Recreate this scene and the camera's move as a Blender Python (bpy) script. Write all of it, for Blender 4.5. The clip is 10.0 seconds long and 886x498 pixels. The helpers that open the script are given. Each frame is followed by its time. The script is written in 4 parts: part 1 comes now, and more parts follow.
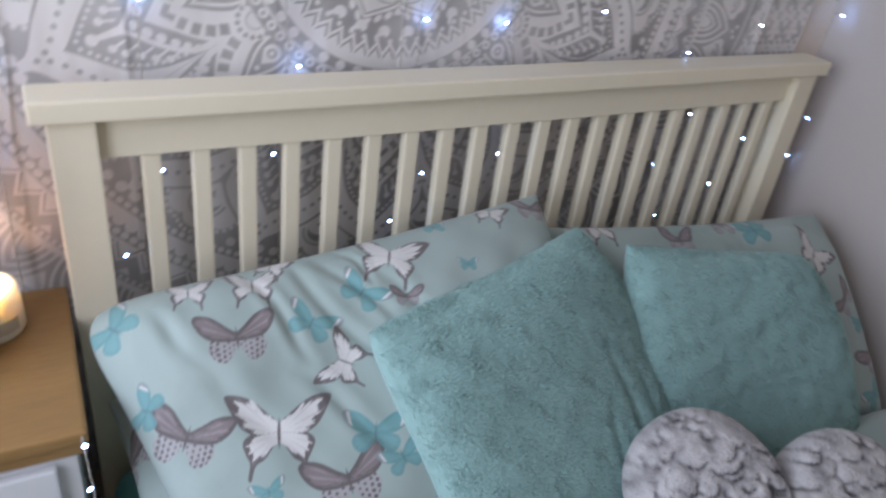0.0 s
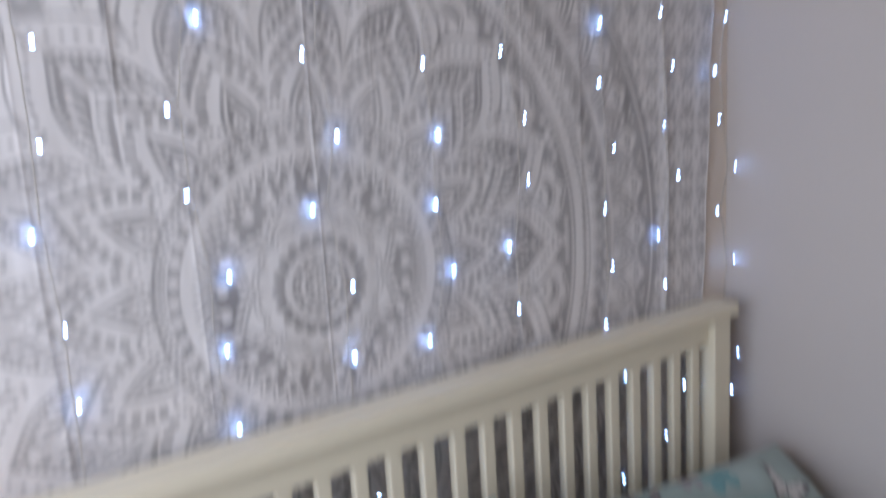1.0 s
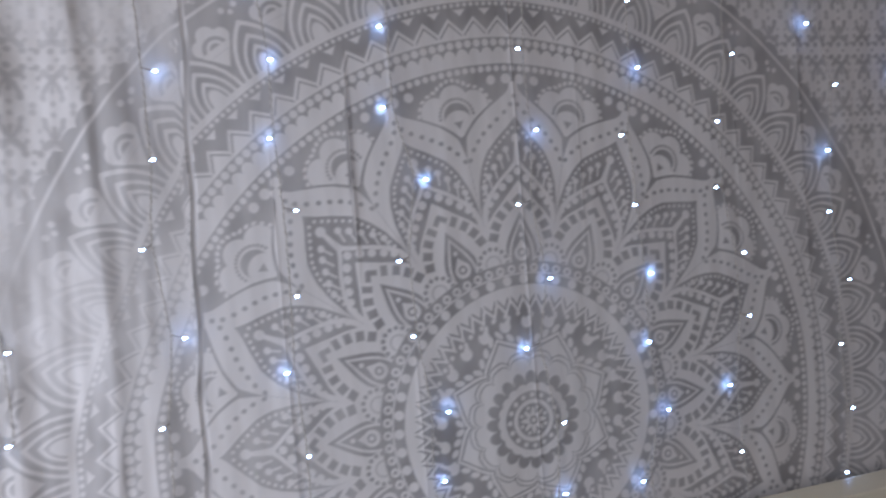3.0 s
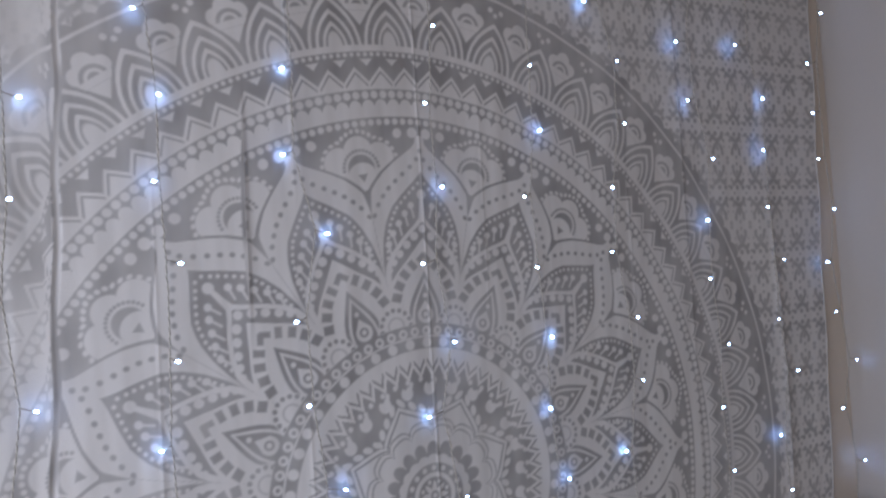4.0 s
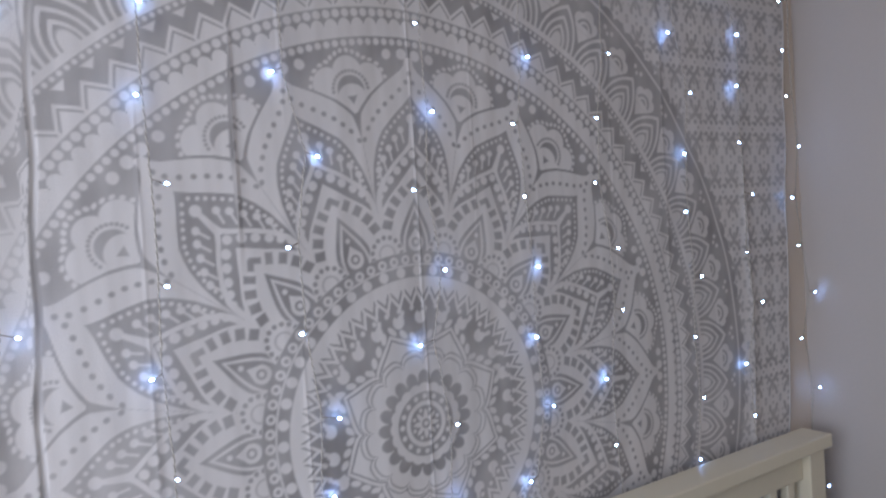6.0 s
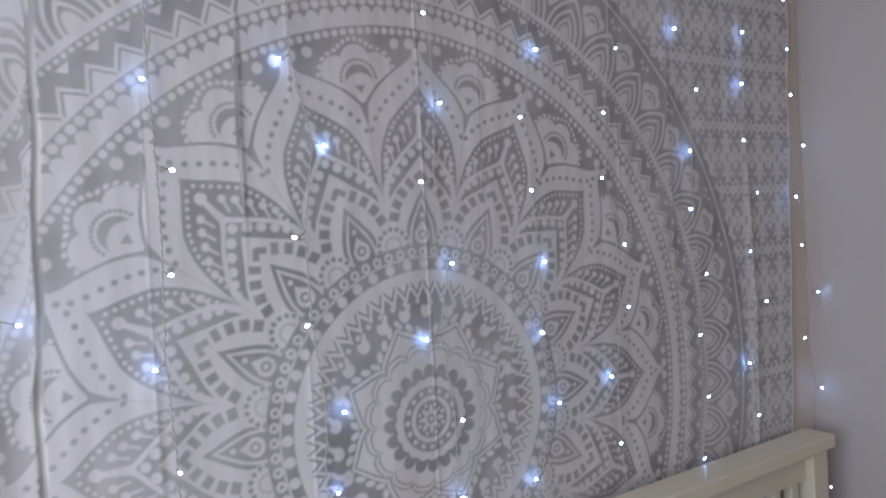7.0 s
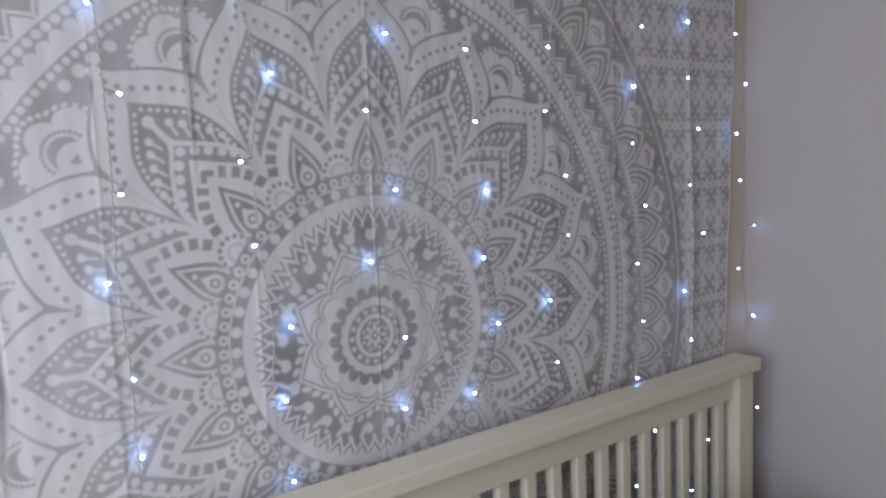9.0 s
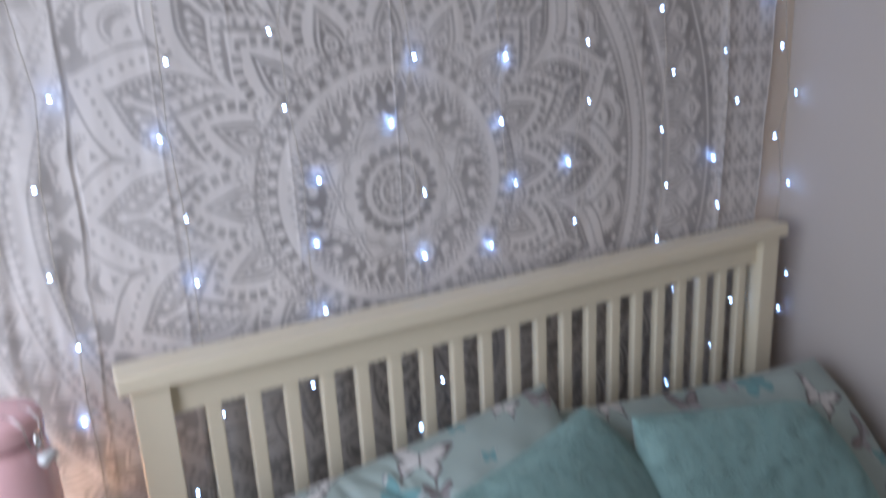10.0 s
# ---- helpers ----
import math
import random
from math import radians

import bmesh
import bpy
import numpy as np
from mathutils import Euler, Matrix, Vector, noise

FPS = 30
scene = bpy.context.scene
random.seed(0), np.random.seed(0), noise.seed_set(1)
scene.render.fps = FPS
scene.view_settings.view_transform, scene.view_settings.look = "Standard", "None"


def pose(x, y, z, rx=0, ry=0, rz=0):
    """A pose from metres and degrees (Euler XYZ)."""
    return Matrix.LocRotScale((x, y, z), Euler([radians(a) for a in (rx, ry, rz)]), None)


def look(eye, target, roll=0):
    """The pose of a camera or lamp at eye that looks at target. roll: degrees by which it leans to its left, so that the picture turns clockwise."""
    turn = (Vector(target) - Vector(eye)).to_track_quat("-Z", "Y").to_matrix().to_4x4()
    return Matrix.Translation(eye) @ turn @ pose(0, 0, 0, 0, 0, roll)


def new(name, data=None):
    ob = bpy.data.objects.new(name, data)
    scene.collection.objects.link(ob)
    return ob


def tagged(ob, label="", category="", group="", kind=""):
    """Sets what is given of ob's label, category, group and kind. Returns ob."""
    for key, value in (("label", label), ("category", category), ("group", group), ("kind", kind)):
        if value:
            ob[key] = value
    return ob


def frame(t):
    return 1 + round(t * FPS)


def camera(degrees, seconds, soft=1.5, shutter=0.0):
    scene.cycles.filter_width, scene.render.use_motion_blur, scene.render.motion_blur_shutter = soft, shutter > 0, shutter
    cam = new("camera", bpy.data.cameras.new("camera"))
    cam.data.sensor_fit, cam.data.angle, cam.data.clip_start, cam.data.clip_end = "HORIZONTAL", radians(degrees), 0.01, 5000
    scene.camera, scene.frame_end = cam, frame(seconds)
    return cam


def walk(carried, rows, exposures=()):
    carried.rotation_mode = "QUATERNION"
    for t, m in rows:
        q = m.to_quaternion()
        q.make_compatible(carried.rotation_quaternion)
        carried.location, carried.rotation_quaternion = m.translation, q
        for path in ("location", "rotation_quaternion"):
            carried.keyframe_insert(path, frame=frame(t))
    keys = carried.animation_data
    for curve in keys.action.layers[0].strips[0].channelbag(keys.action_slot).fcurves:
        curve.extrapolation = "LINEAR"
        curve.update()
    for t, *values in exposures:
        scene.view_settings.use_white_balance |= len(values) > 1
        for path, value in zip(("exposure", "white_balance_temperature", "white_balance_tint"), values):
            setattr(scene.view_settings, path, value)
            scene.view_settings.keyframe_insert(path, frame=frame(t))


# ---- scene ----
cam = camera(62.5, 10.0, soft=2.3, shutter=0.7)
EXPOSURES = [(0.0, 0.43), (0.5, 0.44), (1.0, 0.38), (1.5, 0.25), (2.0, 0.06), (2.5, -0.11), (3.8, -0.2), (4.0, -0.2), (5.0, -0.06), (7.5, 0.0), (9.5, 0.1), (10.0, 0.17)]
PATH = [
    (0, (-0.504, -1.049, 1.396), (0.395, 0.423, 0.383), 8.1),
    (0.3, (-0.495, -1.061, 1.403), (0.45, 0.42, 0.447), 4.1),
    (0.5, (-0.483, -1.067, 1.419), (0.477, 0.445, 0.529), 1.6),
    (0.7, (-0.471, -1.075, 1.44), (0.493, 0.469, 0.61), -0.7),
    (1, (-0.457, -1.099, 1.51), (0.596, 0.564, 1.157), -3.6),
    (1.2, (-0.45, -1.126, 1.533), (0.571, 0.586, 1.364), -3.6),
    (1.5, (-0.455, -1.155, 1.548), (0.369, 0.661, 1.698), -6.3),
    (1.7, (-0.458, -1.161, 1.568), (0.272, 0.696, 1.716), -4.3),
    (2, (-0.456, -1.169, 1.583), (0.061, 0.755, 1.759), -3.3),
    (2.5, (-0.45, -1.161, 1.584), (0.041, 0.777, 1.506), -4.2),
    (2.7, (-0.452, -1.16, 1.592), (0.031, 0.78, 1.515), -4.7),
    (3.8, (-0.496, -1.072, 1.61), (0.379, 0.726, 1.622), -3.5),
    (4, (-0.512, -1.05, 1.599), (0.416, 0.72, 1.673), -3.6),
    (4.5, (-0.546, -1.024, 1.585), (0.432, 0.719, 1.64), -4.6),
    (5, (-0.551, -1.011, 1.577), (0.47, 0.708, 1.573), -4.6),
    (5.5, (-0.565, -1.001, 1.569), (0.49, 0.696, 1.504), -4.1),
    (7, (-0.592, -0.958, 1.541), (0.502, 0.716, 1.495), -3.2),
    (7.5, (-0.586, -0.962, 1.538), (0.49, 0.723, 1.497), -2.8),
    (8, (-0.595, -0.993, 1.543), (0.5, 0.68, 1.567), -3.0),
    (8.5, (-0.597, -1.003, 1.531), (0.518, 0.653, 1.406), -2.7),
    (9, (-0.583, -1.041, 1.521), (0.551, 0.592, 1.305), -2.4),
    (9.2, (-0.571, -1.068, 1.513), (0.538, 0.582, 1.287), -3.1),
    (9.5, (-0.562, -1.135, 1.512), (0.386, 0.602, 1.218), -3.6),
    (9.7, (-0.555, -1.186, 1.517), (0.348, 0.565, 1.173), -3.4),
    (10, (-0.529, -1.238, 1.512), (0.329, 0.486, 0.97), -3.0),
]
walk(cam, [(t, look(eye, target, roll)) for t, eye, target, roll in PATH], EXPOSURES)

# ---- light: dull daylight from a window in the left wall, a warm candle, small LEDs ----
world = bpy.data.worlds.new("world")
scene.world = world
world.use_nodes = True
wn = world.node_tree.nodes
sky = wn.new("ShaderNodeTexSky")
sky.sky_type = "NISHITA"
sky.sun_disc = False
sky.sun_elevation, sky.sun_rotation = radians(35), radians(200)
world.node_tree.links.new(sky.outputs[0], wn["Background"].inputs[0])
wn["Background"].inputs[1].default_value = 0.08

ROOM_L, ROOM_R, ROOM_B, ROOM_T = -1.32, 1.09, -3.3, 2.42
WIN_Y0, WIN_Y1, WIN_Z0, WIN_Z1 = -1.70, -0.18, 0.85, 2.1
day = bpy.data.lights.new("window_daylight", "AREA")
day.shape, day.size, day.size_y = "RECTANGLE", WIN_Y1 - WIN_Y0, WIN_Z1 - WIN_Z0
day.energy, day.color = 23.2, (0.825, 0.92, 1.13)
day_ob = new("window_daylight", day)
day_ob.matrix_world = look((ROOM_L - 0.02, (WIN_Y0 + WIN_Y1) / 2, (WIN_Z0 + WIN_Z1) / 2), (0.6, -1.12, 1.2))


# ---- materials ----
def material(name, color, rough=0.6, metal=0.0, grain=0.06, scale=40, bump=0.1, stain=0.06, stain_scale=3, stretch=(1, 1, 1), **more):
    """A principled material with fine grain, broad stains and a bump, in object space metres."""
    m = bpy.data.materials.new(name)
    m.use_nodes = True
    n, l = m.node_tree.nodes, m.node_tree.links
    b = n["Principled BSDF"]
    b.inputs["Roughness"].default_value, b.inputs["Metallic"].default_value = rough, metal
    for k, v in more.items():
        b.inputs[k.replace("_", " ")].default_value = v
    co = n.new("ShaderNodeTexCoord")
    mp = n.new("ShaderNodeMapping")
    mp.inputs["Scale"].default_value = stretch
    l.new(co.outputs["Object"], mp.inputs[0])
    n1, n2 = n.new("ShaderNodeTexNoise"), n.new("ShaderNodeTexNoise")
    n1.inputs["Scale"].default_value, n2.inputs["Scale"].default_value = scale, stain_scale
    n1.inputs["Detail"].default_value = 5
    l.new(mp.outputs[0], n1.inputs[0])
    l.new(mp.outputs[0], n2.inputs[0])
    mul = n.new("ShaderNodeMath")
    mul.operation = "MULTIPLY_ADD"
    mul.inputs[1].default_value, mul.inputs[2].default_value = 2 * grain, 1 - grain - stain
    l.new(n1.outputs[0], mul.inputs[0])
    mul2 = n.new("ShaderNodeMath")
    mul2.operation = "MULTIPLY_ADD"
    mul2.inputs[1].default_value = 2 * stain
    l.new(n2.outputs[0], mul2.inputs[0])
    l.new(mul.outputs[0], mul2.inputs[2])
    mix = n.new("ShaderNodeVectorMath")
    mix.operation = "SCALE"
    mix.inputs[0].default_value = color
    l.new(mul2.outputs[0], mix.inputs["Scale"])
    l.new(mix.outputs[0], b.inputs["Base Color"])
    bp = n.new("ShaderNodeBump")
    bp.inputs["Strength"].default_value, bp.inputs["Distance"].default_value = bump, 0.004
    l.new(n1.outputs[0], bp.inputs["Height"])
    l.new(bp.outputs[0], b.inputs["Normal"])
    return m


def printed(name, attribute, rough=0.85, weave=900, bump=0.25, sheen=0.2, wear=0.08):
    """Cloth whose print is stored in the mesh, with a weave, faint mottling and a soft sheen."""
    m = material(name, (1, 1, 1), rough, grain=wear, scale=weave, bump=bump, stain=wear, stain_scale=9)
    n, l = m.node_tree.nodes, m.node_tree.links
    a = n.new("ShaderNodeVertexColor")
    a.layer_name = attribute
    l.new(a.outputs[0], [x for x in n if x.type == "VECT_MATH"][0].inputs[0])
    n["Principled BSDF"].inputs["Sheen Weight"].default_value = sheen
    return m


def glowing(name, color, strength):
    m = bpy.data.materials.new(name)
    m.use_nodes = True
    n, l = m.node_tree.nodes, m.node_tree.links
    e = n.new("ShaderNodeEmission")
    e.inputs[0].default_value, e.inputs[1].default_value = (*color, 1), strength
    l.new(e.outputs[0], n["Material Output"].inputs[0])
    return m


M_WALL = material("wall_paint_beige", (0.74, 0.635, 0.54), 0.9, scale=120, bump=0.08, grain=0.03, stain=0.03)
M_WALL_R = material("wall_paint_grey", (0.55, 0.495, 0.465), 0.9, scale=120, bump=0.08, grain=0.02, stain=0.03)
# unseen walls and ceiling: colours picked to warm the bounced light
M_WALL_BOUNCE = material("warm_bounce_paint", (0.62, 0.43, 0.275), 0.9, scale=120, bump=0.08, grain=0.02, stain=0.03)
M_CEIL = material("ceiling_paint", (0.72, 0.63, 0.515), 0.95, scale=90)
M_CARPET = material("carpet", (0.17, 0.14, 0.12), 1.0, scale=400, bump=0.8, grain=0.3)
M_CREAM = material("cream_painted_wood", (0.80, 0.715, 0.55), 0.42, scale=60, bump=0.05, grain=0.025, stain=0.04, stretch=(1, 6, 1))
M_OAK = material("waxed_oak", (0.285, 0.162, 0.058), 0.42, scale=26, bump=0.12, grain=0.26, stain=0.12, stain_scale=5, stretch=(1, 9, 9))
M_WHITE = material("white_painted_wood", (0.66, 0.66, 0.67), 0.5, scale=60, bump=0.04, grain=0.02)
M_DARK = material("dark_bed_frame_cloth", (0.055, 0.06, 0.06), 0.9, scale=300, bump=0.3, grain=0.2)
M_TAP = printed("printed_cotton_tapestry", "print", 0.88, 700, 0.2, 0.1, 0.05)
M_HEM = material("hem_cotton", (0.60, 0.57, 0.55), 0.9, scale=500, bump=0.2)
M_PILLOW = printed("printed_pillow_cotton", "print", 0.8, 900, 0.15, 0.15, 0.04)
M_MATTRESS = material("fitted_sheet", (0.16, 0.40, 0.41), 0.9, scale=500, bump=0.2)
M_TEAL = material("teal_plush", (0.288, 0.450, 0.428), 0.95, scale=130, bump=0.25, grain=0.05, stain=0.05, stain_scale=14, Sheen_Weight=0.35)
M_GREYFUR = printed("grey_sculpted_fur", "print", 0.95, 220, 0.5, 0.3, 0.1)
M_LED = glowing("led_glow", (0.26, 0.48, 1.0), 68)
M_WIRE = material("brown_clear_wire", (0.32, 0.275, 0.235), 0.35, scale=200)
M_WIRE_B = material("pale_clear_wire", (0.60, 0.56, 0.50), 0.3, scale=200)
M_PINK = material("pink_enamel", (0.78, 0.47, 0.49), 0.22, scale=30, bump=0.02, grain=0.02, Coat_Weight=0.4)
M_SEAL = material("rose_rubber", (0.45, 0.25, 0.26), 0.6, scale=80)
M_STEEL = material("bright_steel_wire", (0.75, 0.75, 0.75), 0.22, 1.0, grain=0.03)
M_WAX = material("candle_wax", (0.90, 0.84, 0.73), 0.4, scale=50, bump=0.05, Subsurface_Weight=0.9, Subsurface_Radius=(0.035, 0.026, 0.015), Subsurface_Scale=1.0)
M_LABEL = material("paper_label", (0.45, 0.40, 0.32), 0.7)
M_FLAME = glowing("flame", (1.0, 0.66, 0.42), 100)
M_BLACK = material("black_metal", (0.03, 0.03, 0.03), 0.4)


# ---- builders ----
def box(bm, x0, x1, y0, y1, z0, z1, bevel=0.0, seg=2):
    vs = [bm.verts.new(p) for p in ((x0, y0, z0), (x1, y0, z0), (x1, y1, z0), (x0, y1, z0), (x0, y0, z1), (x1, y0, z1), (x1, y1, z1), (x0, y1, z1))]
    fs = [bm.faces.new([vs[i] for i in q]) for q in ((3, 2, 1, 0), (4, 5, 6, 7), (0, 1, 5, 4), (1, 2, 6, 5), (2, 3, 7, 6), (3, 0, 4, 7))]
    if bevel:
        es = list({e for f in fs for e in f.edges})
        bmesh.ops.bevel(bm, geom=es, offset=bevel, segments=seg, affect="EDGES", profile=0.6)
    return bm


def boxed(*a, **k):
    return box(bmesh.new(), *a, **k)


def finish(name, me, mat, parent=None, label="", smooth=True):
    me.materials.append(mat)
    if smooth:
        me.shade_smooth()
    ob = new(name, me)
    if parent:
        ob.parent = parent
    if label:
        ob["label"] = label
    return ob


def part(name, bm, mat, parent=None, label="", smooth=False):
    me = bpy.data.meshes.new(name)
    bm.normal_update()
    bm.to_mesh(me)
    bm.free()
    return finish(name, me, mat, parent, label, smooth)


def grid_mesh(name, P, color=None):
    """A mesh from an array of points, rows by columns; color: its print, an array of the same size by 3."""
    a, b = P.shape[:2]
    me = bpy.data.meshes.new(name)
    idx = np.arange(a * b).reshape(a, b)
    q = np.stack([idx[:-1, :-1], idx[:-1, 1:], idx[1:, 1:], idx[1:, :-1]], -1).reshape(-1, 4)
    me.vertices.add(a * b)
    me.vertices.foreach_set("co", P.reshape(-1).astype(np.float32))
    me.loops.add(q.size)
    me.loops.foreach_set("vertex_index", q.reshape(-1).astype(np.int32))
    me.polygons.add(len(q))
    me.polygons.foreach_set("loop_start", (np.arange(len(q)) * 4).astype(np.int32))
    if color is not None:
        at = me.color_attributes.new("print", "FLOAT_COLOR", "POINT")
        rgba = np.ones((a * b, 4), np.float32)
        rgba[:, :3] = color.reshape(-1, 3)
        at.data.foreach_set("color", rgba.reshape(-1))
    me.update(calc_edges=True)
    me.validate()
    return me


def tube(bm, pts, r, n=6):
    """A round tube along points."""
    rings = []
    pts = [Vector(p) for p in pts]
    for i, p in enumerate(pts):
        d = (pts[min(i + 1, len(pts) - 1)] - pts[max(i - 1, 0)]).normalized()
        a = d.orthogonal().normalized()
        b = d.cross(a)
        rings.append([bm.verts.new(p + r * (a * math.cos(k * 2 * math.pi / n) + b * math.sin(k * 2 * math.pi / n))) for k in range(n)])
    for u, v in zip(rings, rings[1:]):
        best = min(range(n), key=lambda s: sum((u[k].co - v[(k + s) % n].co).length for k in range(n)))
        for k in range(n):
            bm.faces.new((u[k], u[(k + 1) % n], v[(k + 1 + best) % n], v[(k + best) % n]))
    for ring, flip in ((rings[0], True), (rings[-1], False)):
        bm.faces.new(ring[::-1] if flip else ring)
    return bm


def lathe(bm, profile, at=(0, 0, 0), n=40):
    """A turned solid from (radius, height) pairs, open where the radius is not 0."""
    rings = [[bm.verts.new((at[0] + r * math.cos(k * 2 * math.pi / n), at[1] + r * math.sin(k * 2 * math.pi / n), at[2] + z)) for k in range(n)] for r, z in profile]
    for u, v in zip(rings, rings[1:]):
        for k in range(n):
            bm.faces.new((u[k], u[(k + 1) % n], v[(k + 1) % n], v[k]))
    bm.faces.new(rings[0][::-1])
    bm.faces.new(rings[-1])
    return bm


def wobble(x, y, seed, octaves=3, base=1.0):
    """Smooth numpy noise: a few sums of sines in random directions."""
    g = np.random.RandomState(seed)
    out = np.zeros(np.broadcast(x, y).shape)
    for o in range(octaves):
        for _ in range(5):
            a, f, p = g.uniform(0, 2 * math.pi), base * 2**o * g.uniform(0.7, 1.4), g.uniform(0, 6.28)
            out = out + np.sin(f * (x * math.cos(a) + y * math.sin(a)) + p) / (2**o * 3.2)
    return out


# ---- the room ----
def wall(name, bm, mat, label):
    return tagged(part(name, bm, mat), label, "wall", kind="structure")


wall("wall_north", boxed(ROOM_L - 0.15, ROOM_R + 0.15, 0.03, 0.18, 0, ROOM_T), M_WALL, "beige painted bedroom wall behind the tapestry")
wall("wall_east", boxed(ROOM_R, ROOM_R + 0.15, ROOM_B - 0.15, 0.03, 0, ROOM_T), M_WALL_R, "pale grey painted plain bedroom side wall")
# south and west walls are unseen, added to close the room and warm its light
wall("wall_south", boxed(ROOM_L - 0.15, ROOM_R, ROOM_B - 0.15, ROOM_B, 0, ROOM_T), M_WALL_BOUNCE, "unseen plain wall behind the bed's foot, warm beige to tint bounced light")
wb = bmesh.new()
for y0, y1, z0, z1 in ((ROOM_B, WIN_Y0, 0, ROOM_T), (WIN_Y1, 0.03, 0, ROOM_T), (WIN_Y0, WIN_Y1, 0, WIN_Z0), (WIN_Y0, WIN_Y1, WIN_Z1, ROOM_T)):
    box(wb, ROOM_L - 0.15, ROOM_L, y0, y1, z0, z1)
wall("wall_west", wb, M_WALL_BOUNCE, "unseen wall with a window opening, warm beige to tint bounced light")
tagged(part("floor", boxed(ROOM_L - 0.15, ROOM_R + 0.15, ROOM_B - 0.15, 0.18, -0.1, 0), M_CARPET), "dark brown carpeted bedroom floor", "floor", kind="structure")
tagged(part("ceiling", boxed(ROOM_L - 0.15, ROOM_R + 0.15, ROOM_B - 0.15, 0.18, ROOM_T, ROOM_T + 0.1), M_CEIL), "unseen plain bedroom ceiling, cream to warm bounced light", "ceiling", kind="structure")


# ---- the printed wall tapestry ----
CX, CZ = 0.004, 1.258


def soft(d, w=0.0027):
    """1 inside (d < 0), 0 outside, with a soft edge of about w."""
    return np.clip(0.5 - d / w, 0, 1)


STRETCH = ((-180, 1.0), (-60, 1.012), (-30, 1.004), (0, 1.0), (12, 0.988), (22, 0.976), (33, 0.970), (45, 0.960), (57, 0.952), (93, 0.953), (115, 0.968), (145, 0.985), (180, 1.0))


def mandala(x, z):
    """How dark the grey print is, 0 to 1, at places on the cloth, in metres from the mandala's middle."""
    t = np.clip((np.hypot(x, z) - 0.05) / 0.16, 0, 1)
    z = z + 0.009 * (1 - t * t * (3 - 2 * t))
    r, th = np.hypot(x, z), np.arctan2(x, z)
    # the cloth hangs a little askew and is slack on one side
    a, s = zip(*STRETCH)
    t = np.clip((r - 0.15) / 0.43, 0, 1)
    r = r / (1 + (np.interp(np.degrees(th), a, s) - 1) * t * t * (3 - 2 * t))
    th = th - radians(1.2)
    ink = np.zeros_like(r)

    def put(mask, value):
        np.copyto(ink, ink + mask * (value - ink))

    def fold(n, turn=0.0):
        """Across a sector of n: arc from the sector's axis, in metres."""
        s = 2 * math.pi / n
        return ((th - turn * s + s / 2) % s - s / 2) * r

    def ring(r0, r1, value):
        put(soft(r0 - r) * soft(r - r1), value)

    def dots(n, at, size, value, turn=0.0, aspect=1.0):
        put(soft(np.hypot(fold(n, turn), (r - at) / aspect) - size), value)

    def band(w, lo, hi, value):
        """Fill where the signed distance w from a line is between lo and hi."""
        put(soft(lo - w) * soft(w - hi), value)

    def spot(across, at_u, at_r, size, value):
        put(soft(np.hypot(across - at_u, r - at_r) - size), value)

    def bar(across, u0, r0, u1, r1, size, value):
        """A stroke with round ends."""
        lu, lr = u1 - u0, r1 - r0
        t = np.clip(((across - u0) * lu + (r - r0) * lr) / (lu * lu + lr * lr), 0, 1)
        put(soft(np.hypot(across - u0 - t * lu, r - r0 - t * lr) - size), value)

    def block(across, at_u, at_r, turn, half_w, half_h, value):
        """A small bar, turned."""
        p = (across - at_u) * math.cos(turn) + (r - at_r) * math.sin(turn)
        q = -(across - at_u) * math.sin(turn) + (r - at_r) * math.cos(turn)
        put(soft(np.maximum(np.abs(p) - half_w, np.abs(q) - half_h)), value)

    def curve(rs, us):
        return lambda q: np.interp(q, rs, us)

    def spaced(edge, r0, r1, step, inward):
        """Places at even steps along an edge, set inward from it."""
        q = np.linspace(r0, r1, 200)
        e = edge(q)
        run = np.concatenate([[0], np.cumsum(np.hypot(np.diff(q), np.diff(e)))])
        for s in np.arange(step / 2, run[-1], step):
            k = min(np.searchsorted(run, s), 198)
            du, dr = e[k + 1] - e[k], q[k + 1] - q[k]
            n = math.hypot(du, dr) + 1e-9
            yield q[k] + inward * du / n, e[k] - inward * dr / n

    # rows of small stars and dots outside the circle
    c, p = 0.0545, 0.0685
    row = np.round((z - 0.719) / p)
    zs = z - 0.719 - row * p
    flip = np.where(row % 2 == 0, 1.0, -1.0)
    xs = np.abs((x - 0.702 + c / 2) % c - c / 2)
    d = np.full_like(r, 9.0)
    zf = zs * flip
    for x0, z0, x1, z1, size in ((0.0, 0.006, 0.0115, -0.012, 0.0040), (0.0, 0.006, 0.0125, 0.014, 0.0056), (0.0, 0.010, 0.0, -0.010, 0.0034), (0.0125, 0.014, 0.0180, 0.007, 0.0032), (0.0115, -0.012, 0.0125, -0.020, 0.0042)):
        lx, lz = x1 - x0, z1 - z0
        t = np.clip(((xs - x0) * lx + (zf - z0) * lz) / (lx**2 + lz**2), 0, 1)
        d = np.minimum(d, np.hypot(xs - x0 - t * lx, zf - z0 - t * lz) - size * (0.75 + 0.25 * t))
    put(soft(d + 0.0012 * np.sin(x * 310) * np.sin(z * 270), 0.0045), 0.80)
    put(soft(np.hypot(c / 2 - xs, zf - 0.022) - 0.0044, 0.004), 0.7)
    put(soft(np.hypot((c / 2 - xs) - 0.008, zf + 0.006) - 0.0028, 0.004), 0.5)
    put(soft(np.hypot(c / 2 - xs, zf + 0.030) - 0.0048, 0.004), 0.6)
